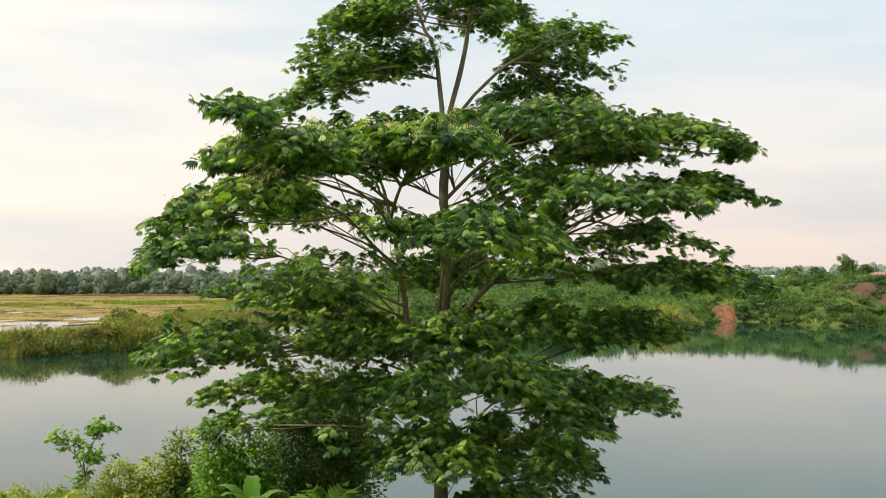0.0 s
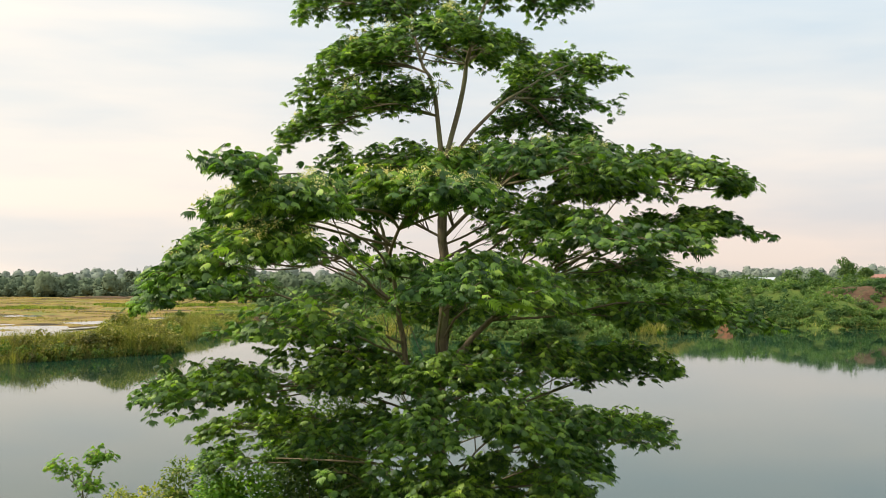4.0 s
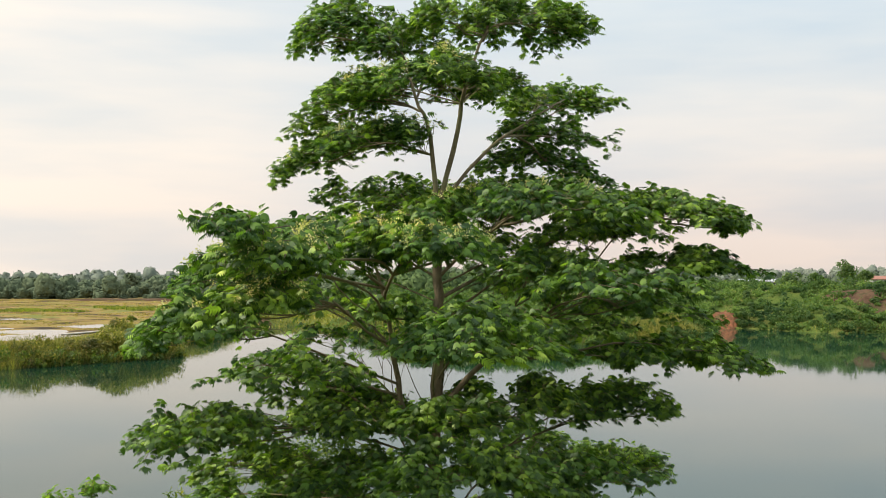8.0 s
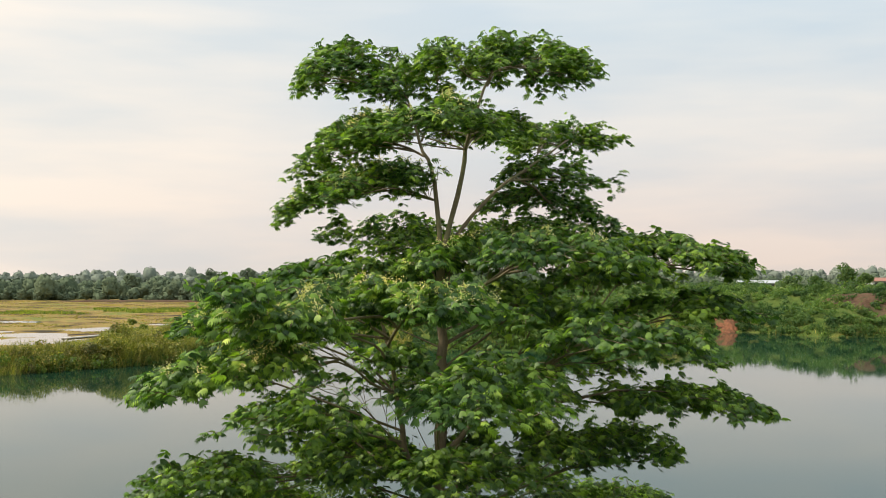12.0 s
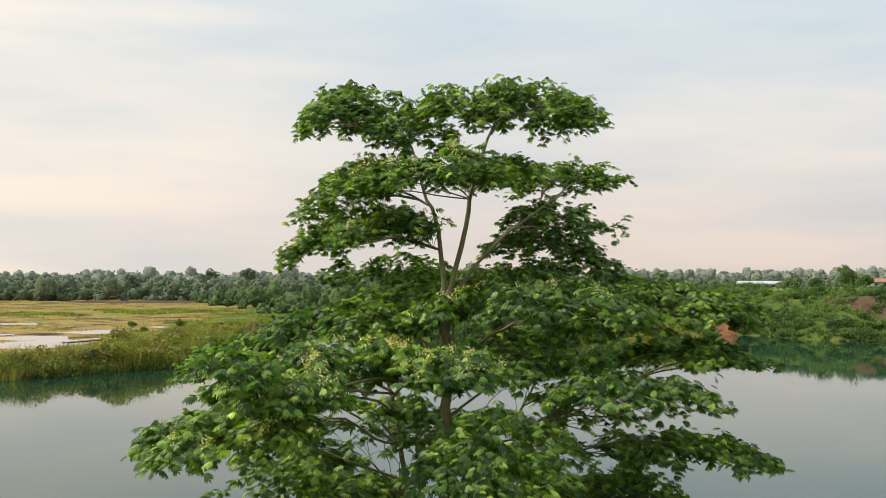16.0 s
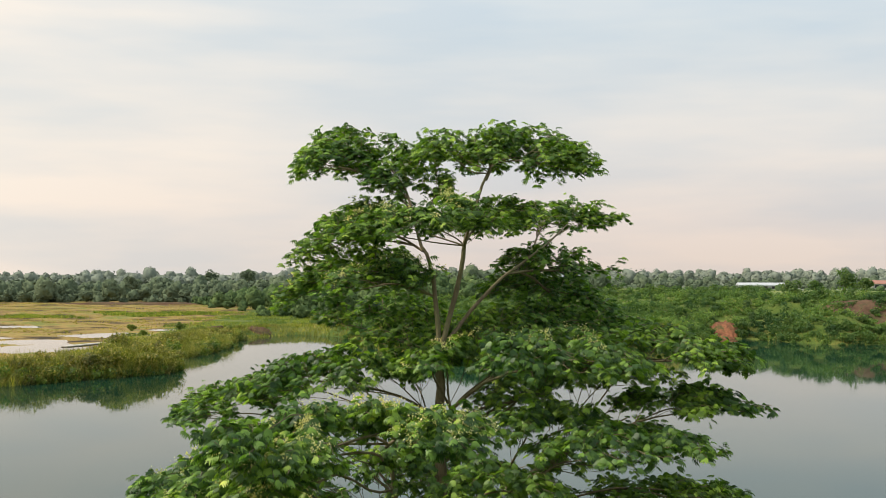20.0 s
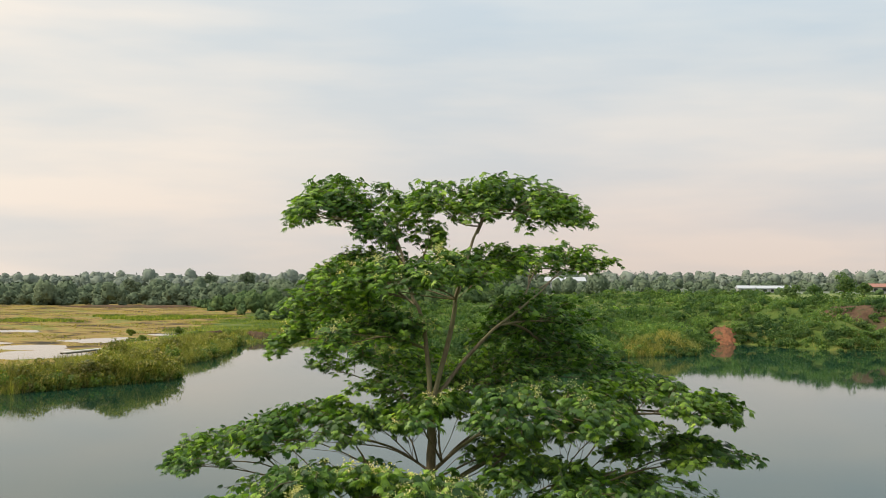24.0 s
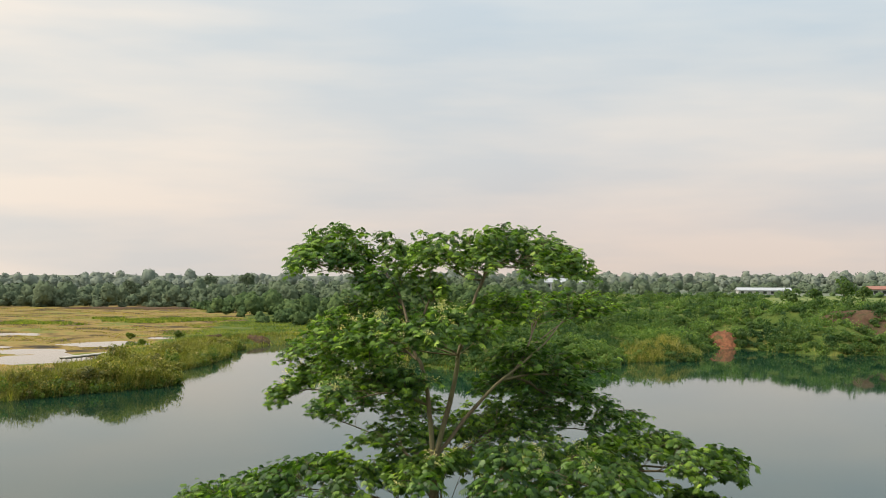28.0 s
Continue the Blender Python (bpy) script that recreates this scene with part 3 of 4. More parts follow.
limb_mesh("leader", [(0.03, 21, 13.95), (0.87, 21.4, 14.96), (1.4, 21.8, 15.4), (2.1, 22.5, 15.9), (2.6, 23.8, 16.3)], 0.038, 0.012, tree)
limb_mesh("side_stem", [(0.0, 20.95, 9.2), (-0.5, 20.9, 10.1), (-0.7, 20.8, 10.9), (-0.85, 20.5, 12.0), (-1.05, 20.0, 12.9), (-1.2, 19.2, 13.4)], 0.072, 0.012, tree)
limb_mesh("side_stem", [(0.05, 20.95, 10.3), (0.9, 20.9, 11.25), (1.8, 20.8, 11.9), (2.6, 20.9, 12.4), (3.4, 21.2, 12.7)], 0.058, 0.012, tree)

# upper storey
pad((-0.6, 21.8, 16.7), (-1.8, 23.4, 17.68), (1.35, 1.4, 0.62), 260, (0.06, 0), thick=0.5)
pad((0.85, 21.3, 17.0), (1.38, 22.2, 17.62), (1.75, 1.6, 0.6), 430, (-0.10, 0), thick=0.5)
pad((-0.35, 21.4, 16.0), (-0.5, 22.4, 17.15), (0.95, 1.1, 0.45), 130, (-0.1, 0), thick=0.5)
pad((0.45, 21.0, 15.75), (-0.15, 21.0, 16.3), (1.5, 1.4, 0.5), 290, (0.1, 0), thick=0.4, blossom=60)
pad((-0.3, 21.2, 15.7), (-1.75, 22.8, 16.15), (1.35, 1.4, 0.55), 260, (0.34, 0), thick=0.45, blossom=20)
pad((0.5, 21, 15.9), (1.2, 23.4, 16.5), (1.0, 1.0, 0.4), 90)
pad((1.5, 21.9, 15.45), (2.5, 25.6, 16.55), (1.4, 1.2, 0.4), 220, (0.05, 0))
pad((1.3, 21.7, 15.3), (2.25, 23.0, 15.55), (1.15, 1.1, 0.4), 125, (-0.12, 0))
pad((1.4, 21.8, 15.35), (2.2, 23.9, 14.95), (1.5, 1.3, 0.5), 180, (-0.15, 0))
pad((-0.12, 21.1, 14.9), (-2.05, 23.6, 15.3), (1.4, 1.4, 0.5), 260, (0.36, 0), blossom=25)
pad((-0.12, 21.1, 14.9), (-1.1, 20.9, 15.3), (1.05, 1.0, 0.35), 130, (0.15, 0), blossom=45)
pad((0.05, 21.1, 13.8), (2.2, 24.3, 14.3), (2.2, 1.7, 0.5), 250)
pad((0.0, 21.1, 13.7), (-1.0, 24.8, 14.5), (1.6, 1.4, 0.45), 150)
pad((0.03, 21.0, 13.7), (1.15, 22.6, 14.3), (1.35, 1.1, 0.4), 150)
pad((0.0, 21.0, 13.6), (-0.75, 22.6, 14.15), (1.0, 1.0, 0.35), 90)
for i in range(6):                                    # small inner limbs close to the trunk
    z, a = 8.4 + 0.95 * i, 2.4 * i + 0.6
    pad((0.03, 21, z - 0.6), (1.25 * math.cos(a), 21 + 1.25 * math.sin(a), z), (0.8, 0.8, 0.35), 42, thick=0.5)
crown_z, crown_r = (7.2, 8.5, 10.0, 12.0, 13.3, 14.0), (2.0, 3.2, 4.6, 5.0, 5.0, 4.4)
for i in range(10):                                   # thin side limbs with loose sprays between the tiers
    z = 7.4 + 6.4 * ((i * 0.618) % 1.0) ** 1.25
    a = 2.4 * i
    far = float(np.interp(z, crown_z, crown_r)) * (0.45 + 0.5 * ((i * 0.381) % 1.0))
    z0 = max(6.2, z - 0.45 * far - 0.2)
    pad((0.0, 21.0, z0), (far * math.cos(a), 21 + far * math.sin(a), z), (0.75, 0.75, 0.3), 16, r0=0.016, thick=0.5)
# middle storey
pad((0.05, 21, 12.7), (1.7, 20.2, 13.9), (2.25, 1.9, 0.5), 380, r0=0.05, blossom=60)
pad((0.05, 21, 12.4), (4.2, 21.8, 13.82), (1.8, 1.6, 0.5), 310, (-0.06, 0), thick=0.3, r0=0.05)
pad((0.0, 21, 12.9), (-2.0, 21.7, 13.45), (2.1, 1.6, 0.5), 300, (0.14, 0))
pad((-0.91, 20.33, 12.3), (-1.2, 16.2, 13.1), (1.95, 1.7, 0.45), 390, (0.06, 0), r0=0.05, thick=0.28, blossom=200)
pad((-0.88, 20.4, 11.9), (-2.05, 14.6, 13.0), (0.75, 0.8, 0.28), 80, blossom=25)
pad((-0.88, 20.4, 11.9), (-2.4, 14.0, 13.36), (0.42, 0.6, 0.13), 45, (-0.22, 0), thick=0.3, r0=0.02)
pad((-0.77, 20.66, 11.4), (-2.1, 21.6, 12.45), (1.7, 1.4, 0.4), 55, (0.1, 0), thick=0.3)
pad((0.05, 20.9, 10.9), (0.9, 18.6, 12.0), (1.1, 1.1, 0.35), 90, thick=0.3)
pad((-0.78, 20.64, 11.5), (-2.7, 15.8, 12.3), (1.2, 1.7, 0.45), 190, (0.2, 0), thick=0.28, blossom=70)
pad((-0.75, 20.7, 11.4), (-4.1, 23.4, 12.8), (1.45, 1.6, 0.45), 190, (0.22, 0))
pad((-0.7, 20.8, 10.8), (-4.15, 19.8, 11.78), (1.15, 1.4, 0.4), 160, (0.12, 0), blossom=25)
pad((-0.7, 20.8, 10.6), (-2.2, 18.0, 11.2), (1.3, 1.4, 0.4), 50, thick=0.3)
pad((0.05, 20.9, 10.9), (0.5, 15.6, 11.9), (1.15, 1.4, 0.4), 180)
pad((1.8, 20.8, 11.9), (3.0, 20.8, 13.55), (1.4, 1.3, 0.4), 110, (-0.05, 0), thick=0.3)
pad((1.2, 20.9, 11.5), (2.8, 18.8, 12.55), (1.5, 1.5, 0.4), 135, thick=0.3)
pad((1.2, 20.9, 11.5), (1.9, 19.6, 12.85), (1.2, 1.2, 0.35), 120, thick=0.3)
pad((1.8, 20.8, 11.9), (4.6, 21.9, 12.95), (1.5, 1.3, 0.35), 180, (-0.05, 0), thick=0.3)
pad((1.6, 20.82, 11.76), (2.8, 21.8, 11.75), (1.2, 1.2, 0.35), 42, thick=0.25)
pad((2.4, 20.9, 12.3), (4.2, 23.0, 12.05), (1.45, 1.4, 0.4), 110, (-0.06, 0), thick=0.3)
pad((0.9, 20.9, 11.2), (4.35, 20.9, 11.3), (1.6, 1.4, 0.35), 220, (-0.08, 0), thick=0.3)
pad((-0.6, 20.9, 10.4), (-1.6, 20.8, 11.6), (1.4, 1.4, 0.4), 31, thick=0.3)
pad((0.05, 20.9, 10.2), (0.2, 22.6, 11.5), (1.4, 1.4, 0.4), 80, thick=0.25)
pad((0.9, 20.9, 11.2), (1.6, 20.4, 11.4), (1.1, 1.2, 0.4), 42, thick=0.25)
# low storey
pad((-0.3, 20.9, 9.5), (-3.85, 19.5, 10.2), (1.4, 1.4, 0.42), 190, (0.08, 0), thick=0.7)
pad((-0.31, 21.3, 8.5), (-3.9, 24.4, 8.3), (1.4, 1.3, 0.35), 150, (0.1, 0), thick=0.3)
pad((-0.15, 21.05, 9.1), (-3.45, 21.7, 9.3), (1.2, 1.2, 0.3), 110, (0.1, 0), thick=0.4, r0=0.022)
pad((0.05, 20.9, 9.5), (0.35, 18.9, 10.45), (1.1, 1.1, 0.4), 110, thick=0.4)
pad((-0.5, 20.9, 9.9), (-2.7, 22.6, 10.9), (1.3, 1.4, 0.45), 125, thick=0.7)
pad((-0.4, 20.9, 9.8), (-1.5, 21.4, 10.3), (1.4, 1.4, 0.5), 230, thick=0.7)
pad((0.05, 20.9, 9.7), (1.5, 21.6, 10.5), (1.4, 1.4, 0.5), 190, thick=0.7)
pad((0.05, 20.9, 9.0), (0.3, 18.0, 9.7), (1.5, 1.4, 0.55), 250, thick=0.7)
pad((0.05, 20.9, 8.6), (-1.4, 20.2, 9.2), (1.3, 1.2, 0.45), 190, thick=0.4)
pad((0.05, 20.9, 8.8), (2.3, 19.6, 9.4), (1.2, 1.3, 0.45), 150, thick=0.7)
pad((0.05, 20.9, 7.6), (-0.1, 18.8, 8.5), (1.3, 1.3, 0.55), 200, thick=0.7)
pad((0.05, 20.9, 7.2), (1.9, 20.9, 8.05), (1.1, 1.2, 0.5), 150, thick=0.7)
pad((0.05, 20.9, 8.0), (1.75, 19.2, 9.0), (1.1, 1.2, 0.55), 140, thick=0.7)
pad((0.05, 20.9, 6.9), (1.0, 19.6, 7.5), (1.2, 1.1, 0.55), 120, thick=0.7)
pad((0.05, 21, 9.6), (3.3, 22.4, 10.35), (1.3, 1.4, 0.45), 190, thick=0.7)
pad((0.05, 21, 8.2), (3.63, 25.2, 8.8), (1.5, 1.4, 0.42), 200, (-0.05, 0), thick=0.7)
pad((0.0, 21, 9.4), (-1.8, 24.6, 9.9), (1.4, 1.4, 0.5), 140, thick=0.7)
pad((0.05, 21, 8.8), (1.6, 24.6, 9.2), (1.5, 1.3, 0.5), 140, thick=0.7)
pad((0.0, 21, 6.6), (-0.2, 20.0, 6.9), (1.2, 1.2, 0.5), 110, thick=0.7)


# ---- woods, scrub and reeds beyond the lake ----
def crown_cloud(seed, n, lumps=9, squash=0.8):
    """Leaf places on the lumpy shell of a unit crown (radius about 1, base at 0) and their outward ways."""
    r = np.random.default_rng(seed)
    c = r.normal(0, 0.42, (lumps, 3)) * np.array((1, 1, 0.75 * squash))
    c = c * np.minimum(1, 0.62 / np.maximum(np.linalg.norm(c, axis=1, keepdims=True), 1e-6)) + np.array((0, 0, squash))
    rad = r.uniform(0.28, 0.55, lumps)
    k = r.integers(0, lumps, n)
    d = unit(r.standard_normal((n, 3)) + np.array((0, 0, 0.25)))
    p = c[k] + d * rad[k, None] * r.uniform(0.75, 1.12, (n, 1)) * np.array((1, 1, squash))
    return p, d


CLOUDS = [crown_cloud(s, 420, 8 + s % 4, 0.65 + 0.12 * (s % 3)) for s in range(6)]


def crown_mesh(p, d, leaf):
    """Leaf clumps on a crown's shell."""
    ahead = unit(np.cross(d, rng.standard_normal(d.shape)))
    return scatter(WIDE, DART_F, p - ahead * leaf[:, None] * 0.4, ahead, unit(d + 0.2 * rng.standard_normal(d.shape)), leaf * rng.uniform(0.6, 1.5, len(p)))


def hull(seed, fine=3):
    """A lumpy closed crown of radius about 1, base near 0."""
    bm = bmesh.new()
    bmesh.ops.create_icosphere(bm, subdivisions=fine, radius=1.0)
    v = np.array([p.co for p in bm.verts])
    f = np.array([[p.index for p in q.verts] for q in bm.faces])
    bm.free()
    off, tall = Vector((seed * 3.1, seed * 1.7, 0)), 0.72 + 0.14 * (seed % 4)
    lump = np.array([0.42 * noise.noise(Vector(p) * 1.5 + off) + 0.36 * noise.noise(Vector(p) * 3.4 + off) + 0.16 * noise.noise(Vector(p) * 7.0 + off) for p in v])
    return v * (0.9 + lump)[:, None] * np.array((1, 1, tall)) + np.array((0, 0, 0.75 * tall)), f


HULLS, LOW_HULLS = [hull(k) for k in range(8)], [hull(k, 2) for k in range(8)]


def far_trees(name, at, radius, trunk, mat, label, kind="stuff", category="woods", clump=0.6, clumps=120):
    """One joined mass of far crowns: each a lumpy hull with leaf clumps standing off it all over."""
    made = []
    for i, (x, y, z) in enumerate(at):
        v, f = (HULLS if clumps >= 280 else LOW_HULLS)[int(rng.integers(8))]
        t = rng.uniform(0, 2 * np.pi)
        rot = np.array(((math.cos(t), -math.sin(t), 0), (math.sin(t), math.cos(t), 0), (0, 0, 1)))
        v = (v @ rot.T) * radius[i] * np.array((1, 1, rng.uniform(0.85, 1.25))) + np.array((x, y, z + trunk[i]))
        made.append((v, f))
        n = int(clumps * min(1.6, (radius[i] / 4) ** 1.5) + 20)
        tri = v[f[rng.integers(0, len(f), n)]]
        d = unit(np.cross(tri[:, 1] - tri[:, 0], tri[:, 2] - tri[:, 0]))
        p = tri.mean(1) + d * radius[i] * 0.26 * rng.uniform(0, 1, (n, 1)) ** 1.5
        ahead = unit(np.cross(d, rng.standard_normal(d.shape)) + 0.25 * d)
        made.append(scatter(WIDE, DART_F, p - ahead * clump * 0.3, ahead, unit(d + np.array((-0.3, -0.2, 0.5)) + 0.55 * rng.standard_normal(d.shape)), clump * rng.uniform(0.6, 1.6, n)))
    v, f = joined(made)
    return tagged(mesh_part(name, v, f, mat), label, category, kind=kind)


def many_trees(name, at, radius, trunk, mat, leaf, label, keep=260, category="woods"):
    """One joined mass of bushes, each a lumpy cloud of leaf clumps."""
    ps, ds = [], []
    for i, (x, y, z) in enumerate(at):
        p, d = CLOUDS[i % 6]
        t = rng.uniform(0, 2 * np.pi)
        rot = np.array(((math.cos(t), -math.sin(t), 0), (math.sin(t), math.cos(t), 0), (0, 0, 1)))
        ps.append((p[:keep] @ rot.T) * radius[i] + np.array((x, y, z + trunk[i]))), ds.append(d[:keep] @ rot.T)
    p, d = np.vstack(ps), np.vstack(ds)
    v, f = crown_mesh(p, d, np.full(len(p), leaf))
    return tagged(mesh_part(name, v, f, mat), label, category, kind="stuff")


def scatter_on_land(n, box, keep):
    x, y = rng.uniform(box[0], box[1], n), rng.uniform(box[2], box[3], n)
    ok = keep(x, y)
    x, y = x[ok], y[ok]
    return np.stack([x, y, ground_height(x, y)], -1)


def mixed(n, lo, hi):
    """Sizes with many small ones and a few large."""
    return lo + (hi - lo) * rng.uniform(0, 1, n) ** 2.2


# no haze in the air: crown colours grow paler from belt to horizon
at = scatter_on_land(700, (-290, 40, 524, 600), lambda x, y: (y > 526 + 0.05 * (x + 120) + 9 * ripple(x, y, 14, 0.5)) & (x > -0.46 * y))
far_trees("woods", at, mixed(len(at), 1.8, 4.4), mixed(len(at), -1.2, 3.2) + 1.3 * step(-150, -60, at[:, 0]), HAZED_WOOD, "belt of trees behind the marsh, haze painted in their grey-green", clump=0.75, clumps=300)
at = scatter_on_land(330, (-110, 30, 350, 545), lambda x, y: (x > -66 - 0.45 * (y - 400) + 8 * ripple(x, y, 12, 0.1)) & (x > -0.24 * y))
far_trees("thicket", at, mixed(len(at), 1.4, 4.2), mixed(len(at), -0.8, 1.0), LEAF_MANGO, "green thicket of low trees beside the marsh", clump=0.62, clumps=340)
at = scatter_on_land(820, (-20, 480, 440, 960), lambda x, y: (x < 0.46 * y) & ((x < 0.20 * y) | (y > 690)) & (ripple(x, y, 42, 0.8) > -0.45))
far_trees("woods", at, mixed(len(at), 1.6, 4.0), mixed(len(at), -1.0, 1.6), LEAF_HAZE, "scattered trees on the far plain with haze in their colour", clump=0.9, clumps=230)
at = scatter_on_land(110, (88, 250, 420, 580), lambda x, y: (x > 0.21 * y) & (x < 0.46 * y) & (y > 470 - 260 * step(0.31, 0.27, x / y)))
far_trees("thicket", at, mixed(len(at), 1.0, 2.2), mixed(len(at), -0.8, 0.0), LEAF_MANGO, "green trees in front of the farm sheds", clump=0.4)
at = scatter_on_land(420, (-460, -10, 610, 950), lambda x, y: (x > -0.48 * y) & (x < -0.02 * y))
far_trees("woods", at, mixed(len(at), 2.0, 5.0), mixed(len(at), -1.0, 2.6), LEAF_HAZE, "trees behind the belt of woods, coloured pale for haze", clump=0.95, clumps=230)
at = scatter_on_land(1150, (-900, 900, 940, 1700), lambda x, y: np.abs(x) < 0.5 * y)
far_trees("backdrop", at, mixed(len(at), 3, 7.5), rng.uniform(0, 3, len(at)), HAZED_FAR_WOOD, "distant line of trees on the horizon, haze painted in pale", "structure", clump=1.7, clumps=45)
far_land = lambda x, y: (shore(x, y) > 0.6) & (x > -22) & (x < 0.46 * y) & (np.hypot((x - 66) / (2.9 + 0.7 * np.sin(1.3 * y)), (y - 272) / 6.0) > 1) & ((np.hypot((x - 109) / 13, (y - 262) / 4.5) > 1) | (ripple(x, y, 2.6, 0.9) < 0.05)) & ((np.hypot((x - 93) / 7, (y - 269) / 3) > 1) | (ripple(x, y, 2.6, 0.9) < 0.0)) & ((x < 0.28 * y) | (y < 318))
at = np.vstack([scatter_on_land(6600, (-30, 150, 200, 330), lambda x, y: far_land(x, y) & (shore(x, y) < 42)), scatter_on_land(3000, (-40, 190, 230, 470), lambda x, y: far_land(x, y) & (shore(x, y) > 36))])
many_trees("scrub", at, mixed(len(at), 0.8, 2.3), rng.uniform(-0.8, -0.3, len(at)) + 0.8 * ripple(at[:, 0], at[:, 1], 3.5, 0.7) + 0.5 * ripple(at[:, 1], at[:, 0], 2.0, 0.3), LEAF_SCRUB, 0.34, "dense light green scrub covering the pit's far bank", 80, category="bushes")
at = scatter_on_land(8000, (-30, 130, 205, 290), lambda x, y: (shore(x, y) > -0.4) & (shore(x, y) < 5.5) & (x > -22) & (np.hypot((x - 66) / 3.0, (y - 271) / 6) > 1))
many_trees("shore_bushes", at, mixed(len(at), 0.6, 1.7), rng.uniform(-0.7, -0.2, len(at)), LEAF_SCRUB, 0.32, "low green bushes overhanging the lake's far edge", 130, category="bushes")
at = scatter_on_land(640, (-30, 170, 205, 420), far_land)
many_trees("bushes", at, mixed(len(at), 1.0, 2.9), rng.uniform(-0.9, -0.2, len(at)), LEAF_BUSH, 0.45, "taller dark bushes standing out of the scrub", 240, category="bushes")


def lone_tree(at, radius, trunk, seed, mat, label):
    """One far tree: a trunk with two limbs and a lumpy crown of leaf clumps."""
    x, y = at
    z = float(ground_height(np.array([x]), np.array([y]))[0]) - 0.1
    ob = thing("tree", label, "tree", at=(x, y, z))
    v, f = joined([tube(glide([(0, 0, 0), (0.1, 0, trunk * 0.6), (0, 0, trunk + radius * 0.7)], 8), np.linspace(0.28, 0.1, 8), 8),
                   tube(glide([(0.05, 0, trunk * 0.6), (0.9, 0.2, trunk + radius * 0.8)], 5), np.linspace(0.14, 0.05, 5), 6),
                   tube(glide([(0.05, 0, trunk * 0.5), (-0.9, -0.2, trunk + radius * 0.8)], 5), np.linspace(0.14, 0.05, 5), 6)])
    mesh_part("trunk", v, f, BARK_DARK, ob, "", True)
    p, d = crown_cloud(seed, 900, 11, 0.8)
    lift = np.array((0, 0, trunk))
    v, f = crown_mesh(p * radius + lift, d, np.full(len(p), 0.14 * radius + 0.05))
    mesh_part("crown", v, f, mat, ob)
    return ob


lone_tree((102.5, 342), 3.5, 0.4, 31, LEAF_BUSH, "broad low green tree on the far plain")
lone_tree((110.0, 345), 2.6, 1.4, 32, LEAF_BUSH, "round-topped tree on the far plain")
lone_tree((116.0, 338), 3.9, 2.6, 33, LEAF_BUSH, "tall dark green tree on the far plain")
lone_tree((124.0, 344), 3.0, 0.8, 34, LEAF_BUSH, "low round tree on the far plain")
lone_tree((-145, 548), 4.4, 5.5, 35, HAZED_WOOD, "dark pointed tree rising above the belt of woods")
lone_tree((-138, 700), 5.0, 7.5, 36, HAZED_WOOD, "round tree standing above the hazy woods")
lone_tree((-117, 705), 5.4, 7.5, 37, HAZED_WOOD, "tall round tree standing above the hazy woods")


def shed(name, at, turn, length, depth, tall, roof_mat, label, bays=5):
    """A long low building: walls, a pitched sheet roof, door and window openings along the front."""
    x, y = at
    z = float(ground_height(np.array([x]), np.array([y]))[0])
    ob = thing(name, label, "building", at=(x, y, z))
    ob.rotation_euler = (0, 0, radians(turn))
    bm = bmesh.new()
    bmesh.ops.create_cube(bm, size=1.0, matrix=Matrix.Translation((0, 0, tall * 0.32)) @ Matrix.Diagonal((length, depth, tall * 0.72, 1)))
    part("wall", bm, WHITEWASH, ob)
    bm = bmesh.new()
    h, e = tall * 0.34, 0.6
    ring = []
    for sx in (-1, 1):
        ring.append([bm.verts.new((sx * (length / 2 + e), yy, zz)) for yy, zz in ((-depth / 2 - e, tall * 0.66), (0, tall * 0.66 + h), (depth / 2 + e, tall * 0.66), (depth / 2 + e, tall * 0.62), (-depth / 2 - e, tall * 0.62))])
    for k in range(5):
        bm.faces.new((ring[0][k], ring[0][(k + 1) % 5], ring[1][(k + 1) % 5], ring[1][k]))
    bm.faces.new(ring[0][::-1]), bm.faces.new(ring[1])
    bmesh.ops.recalc_face_normals(bm, faces=bm.faces)
    part("roof", bm, roof_mat, ob)
    for k in range(bays):
        bm = bmesh.new()
        w = length / bays * 0.45
        bmesh.ops.create_cube(bm, size=1.0, matrix=Matrix.Translation((-length / 2 + (k + 0.5) * length / bays, -depth / 2 - 0.01, tall * 0.36)) @ Matrix.Diagonal((w, 0.12, tall * 0.3, 1)))
        part("door" if k == bays // 2 else "window", bm, DARK_GAP, ob)
    return ob


shed("farm_shed", (180, 655), -3, 29, 8, 4.3, TIN, "long low white farm shed with a pale tin roof", 7)
shed("warehouse", (92, 880), 2, 30, 11, 8.5, TIN, "pale tin-roofed warehouse among distant trees", 6)
shed("house", (225, 600), 8, 14, 8, 5.0, RED_TIN, "small house with a rusty red roof", 3)


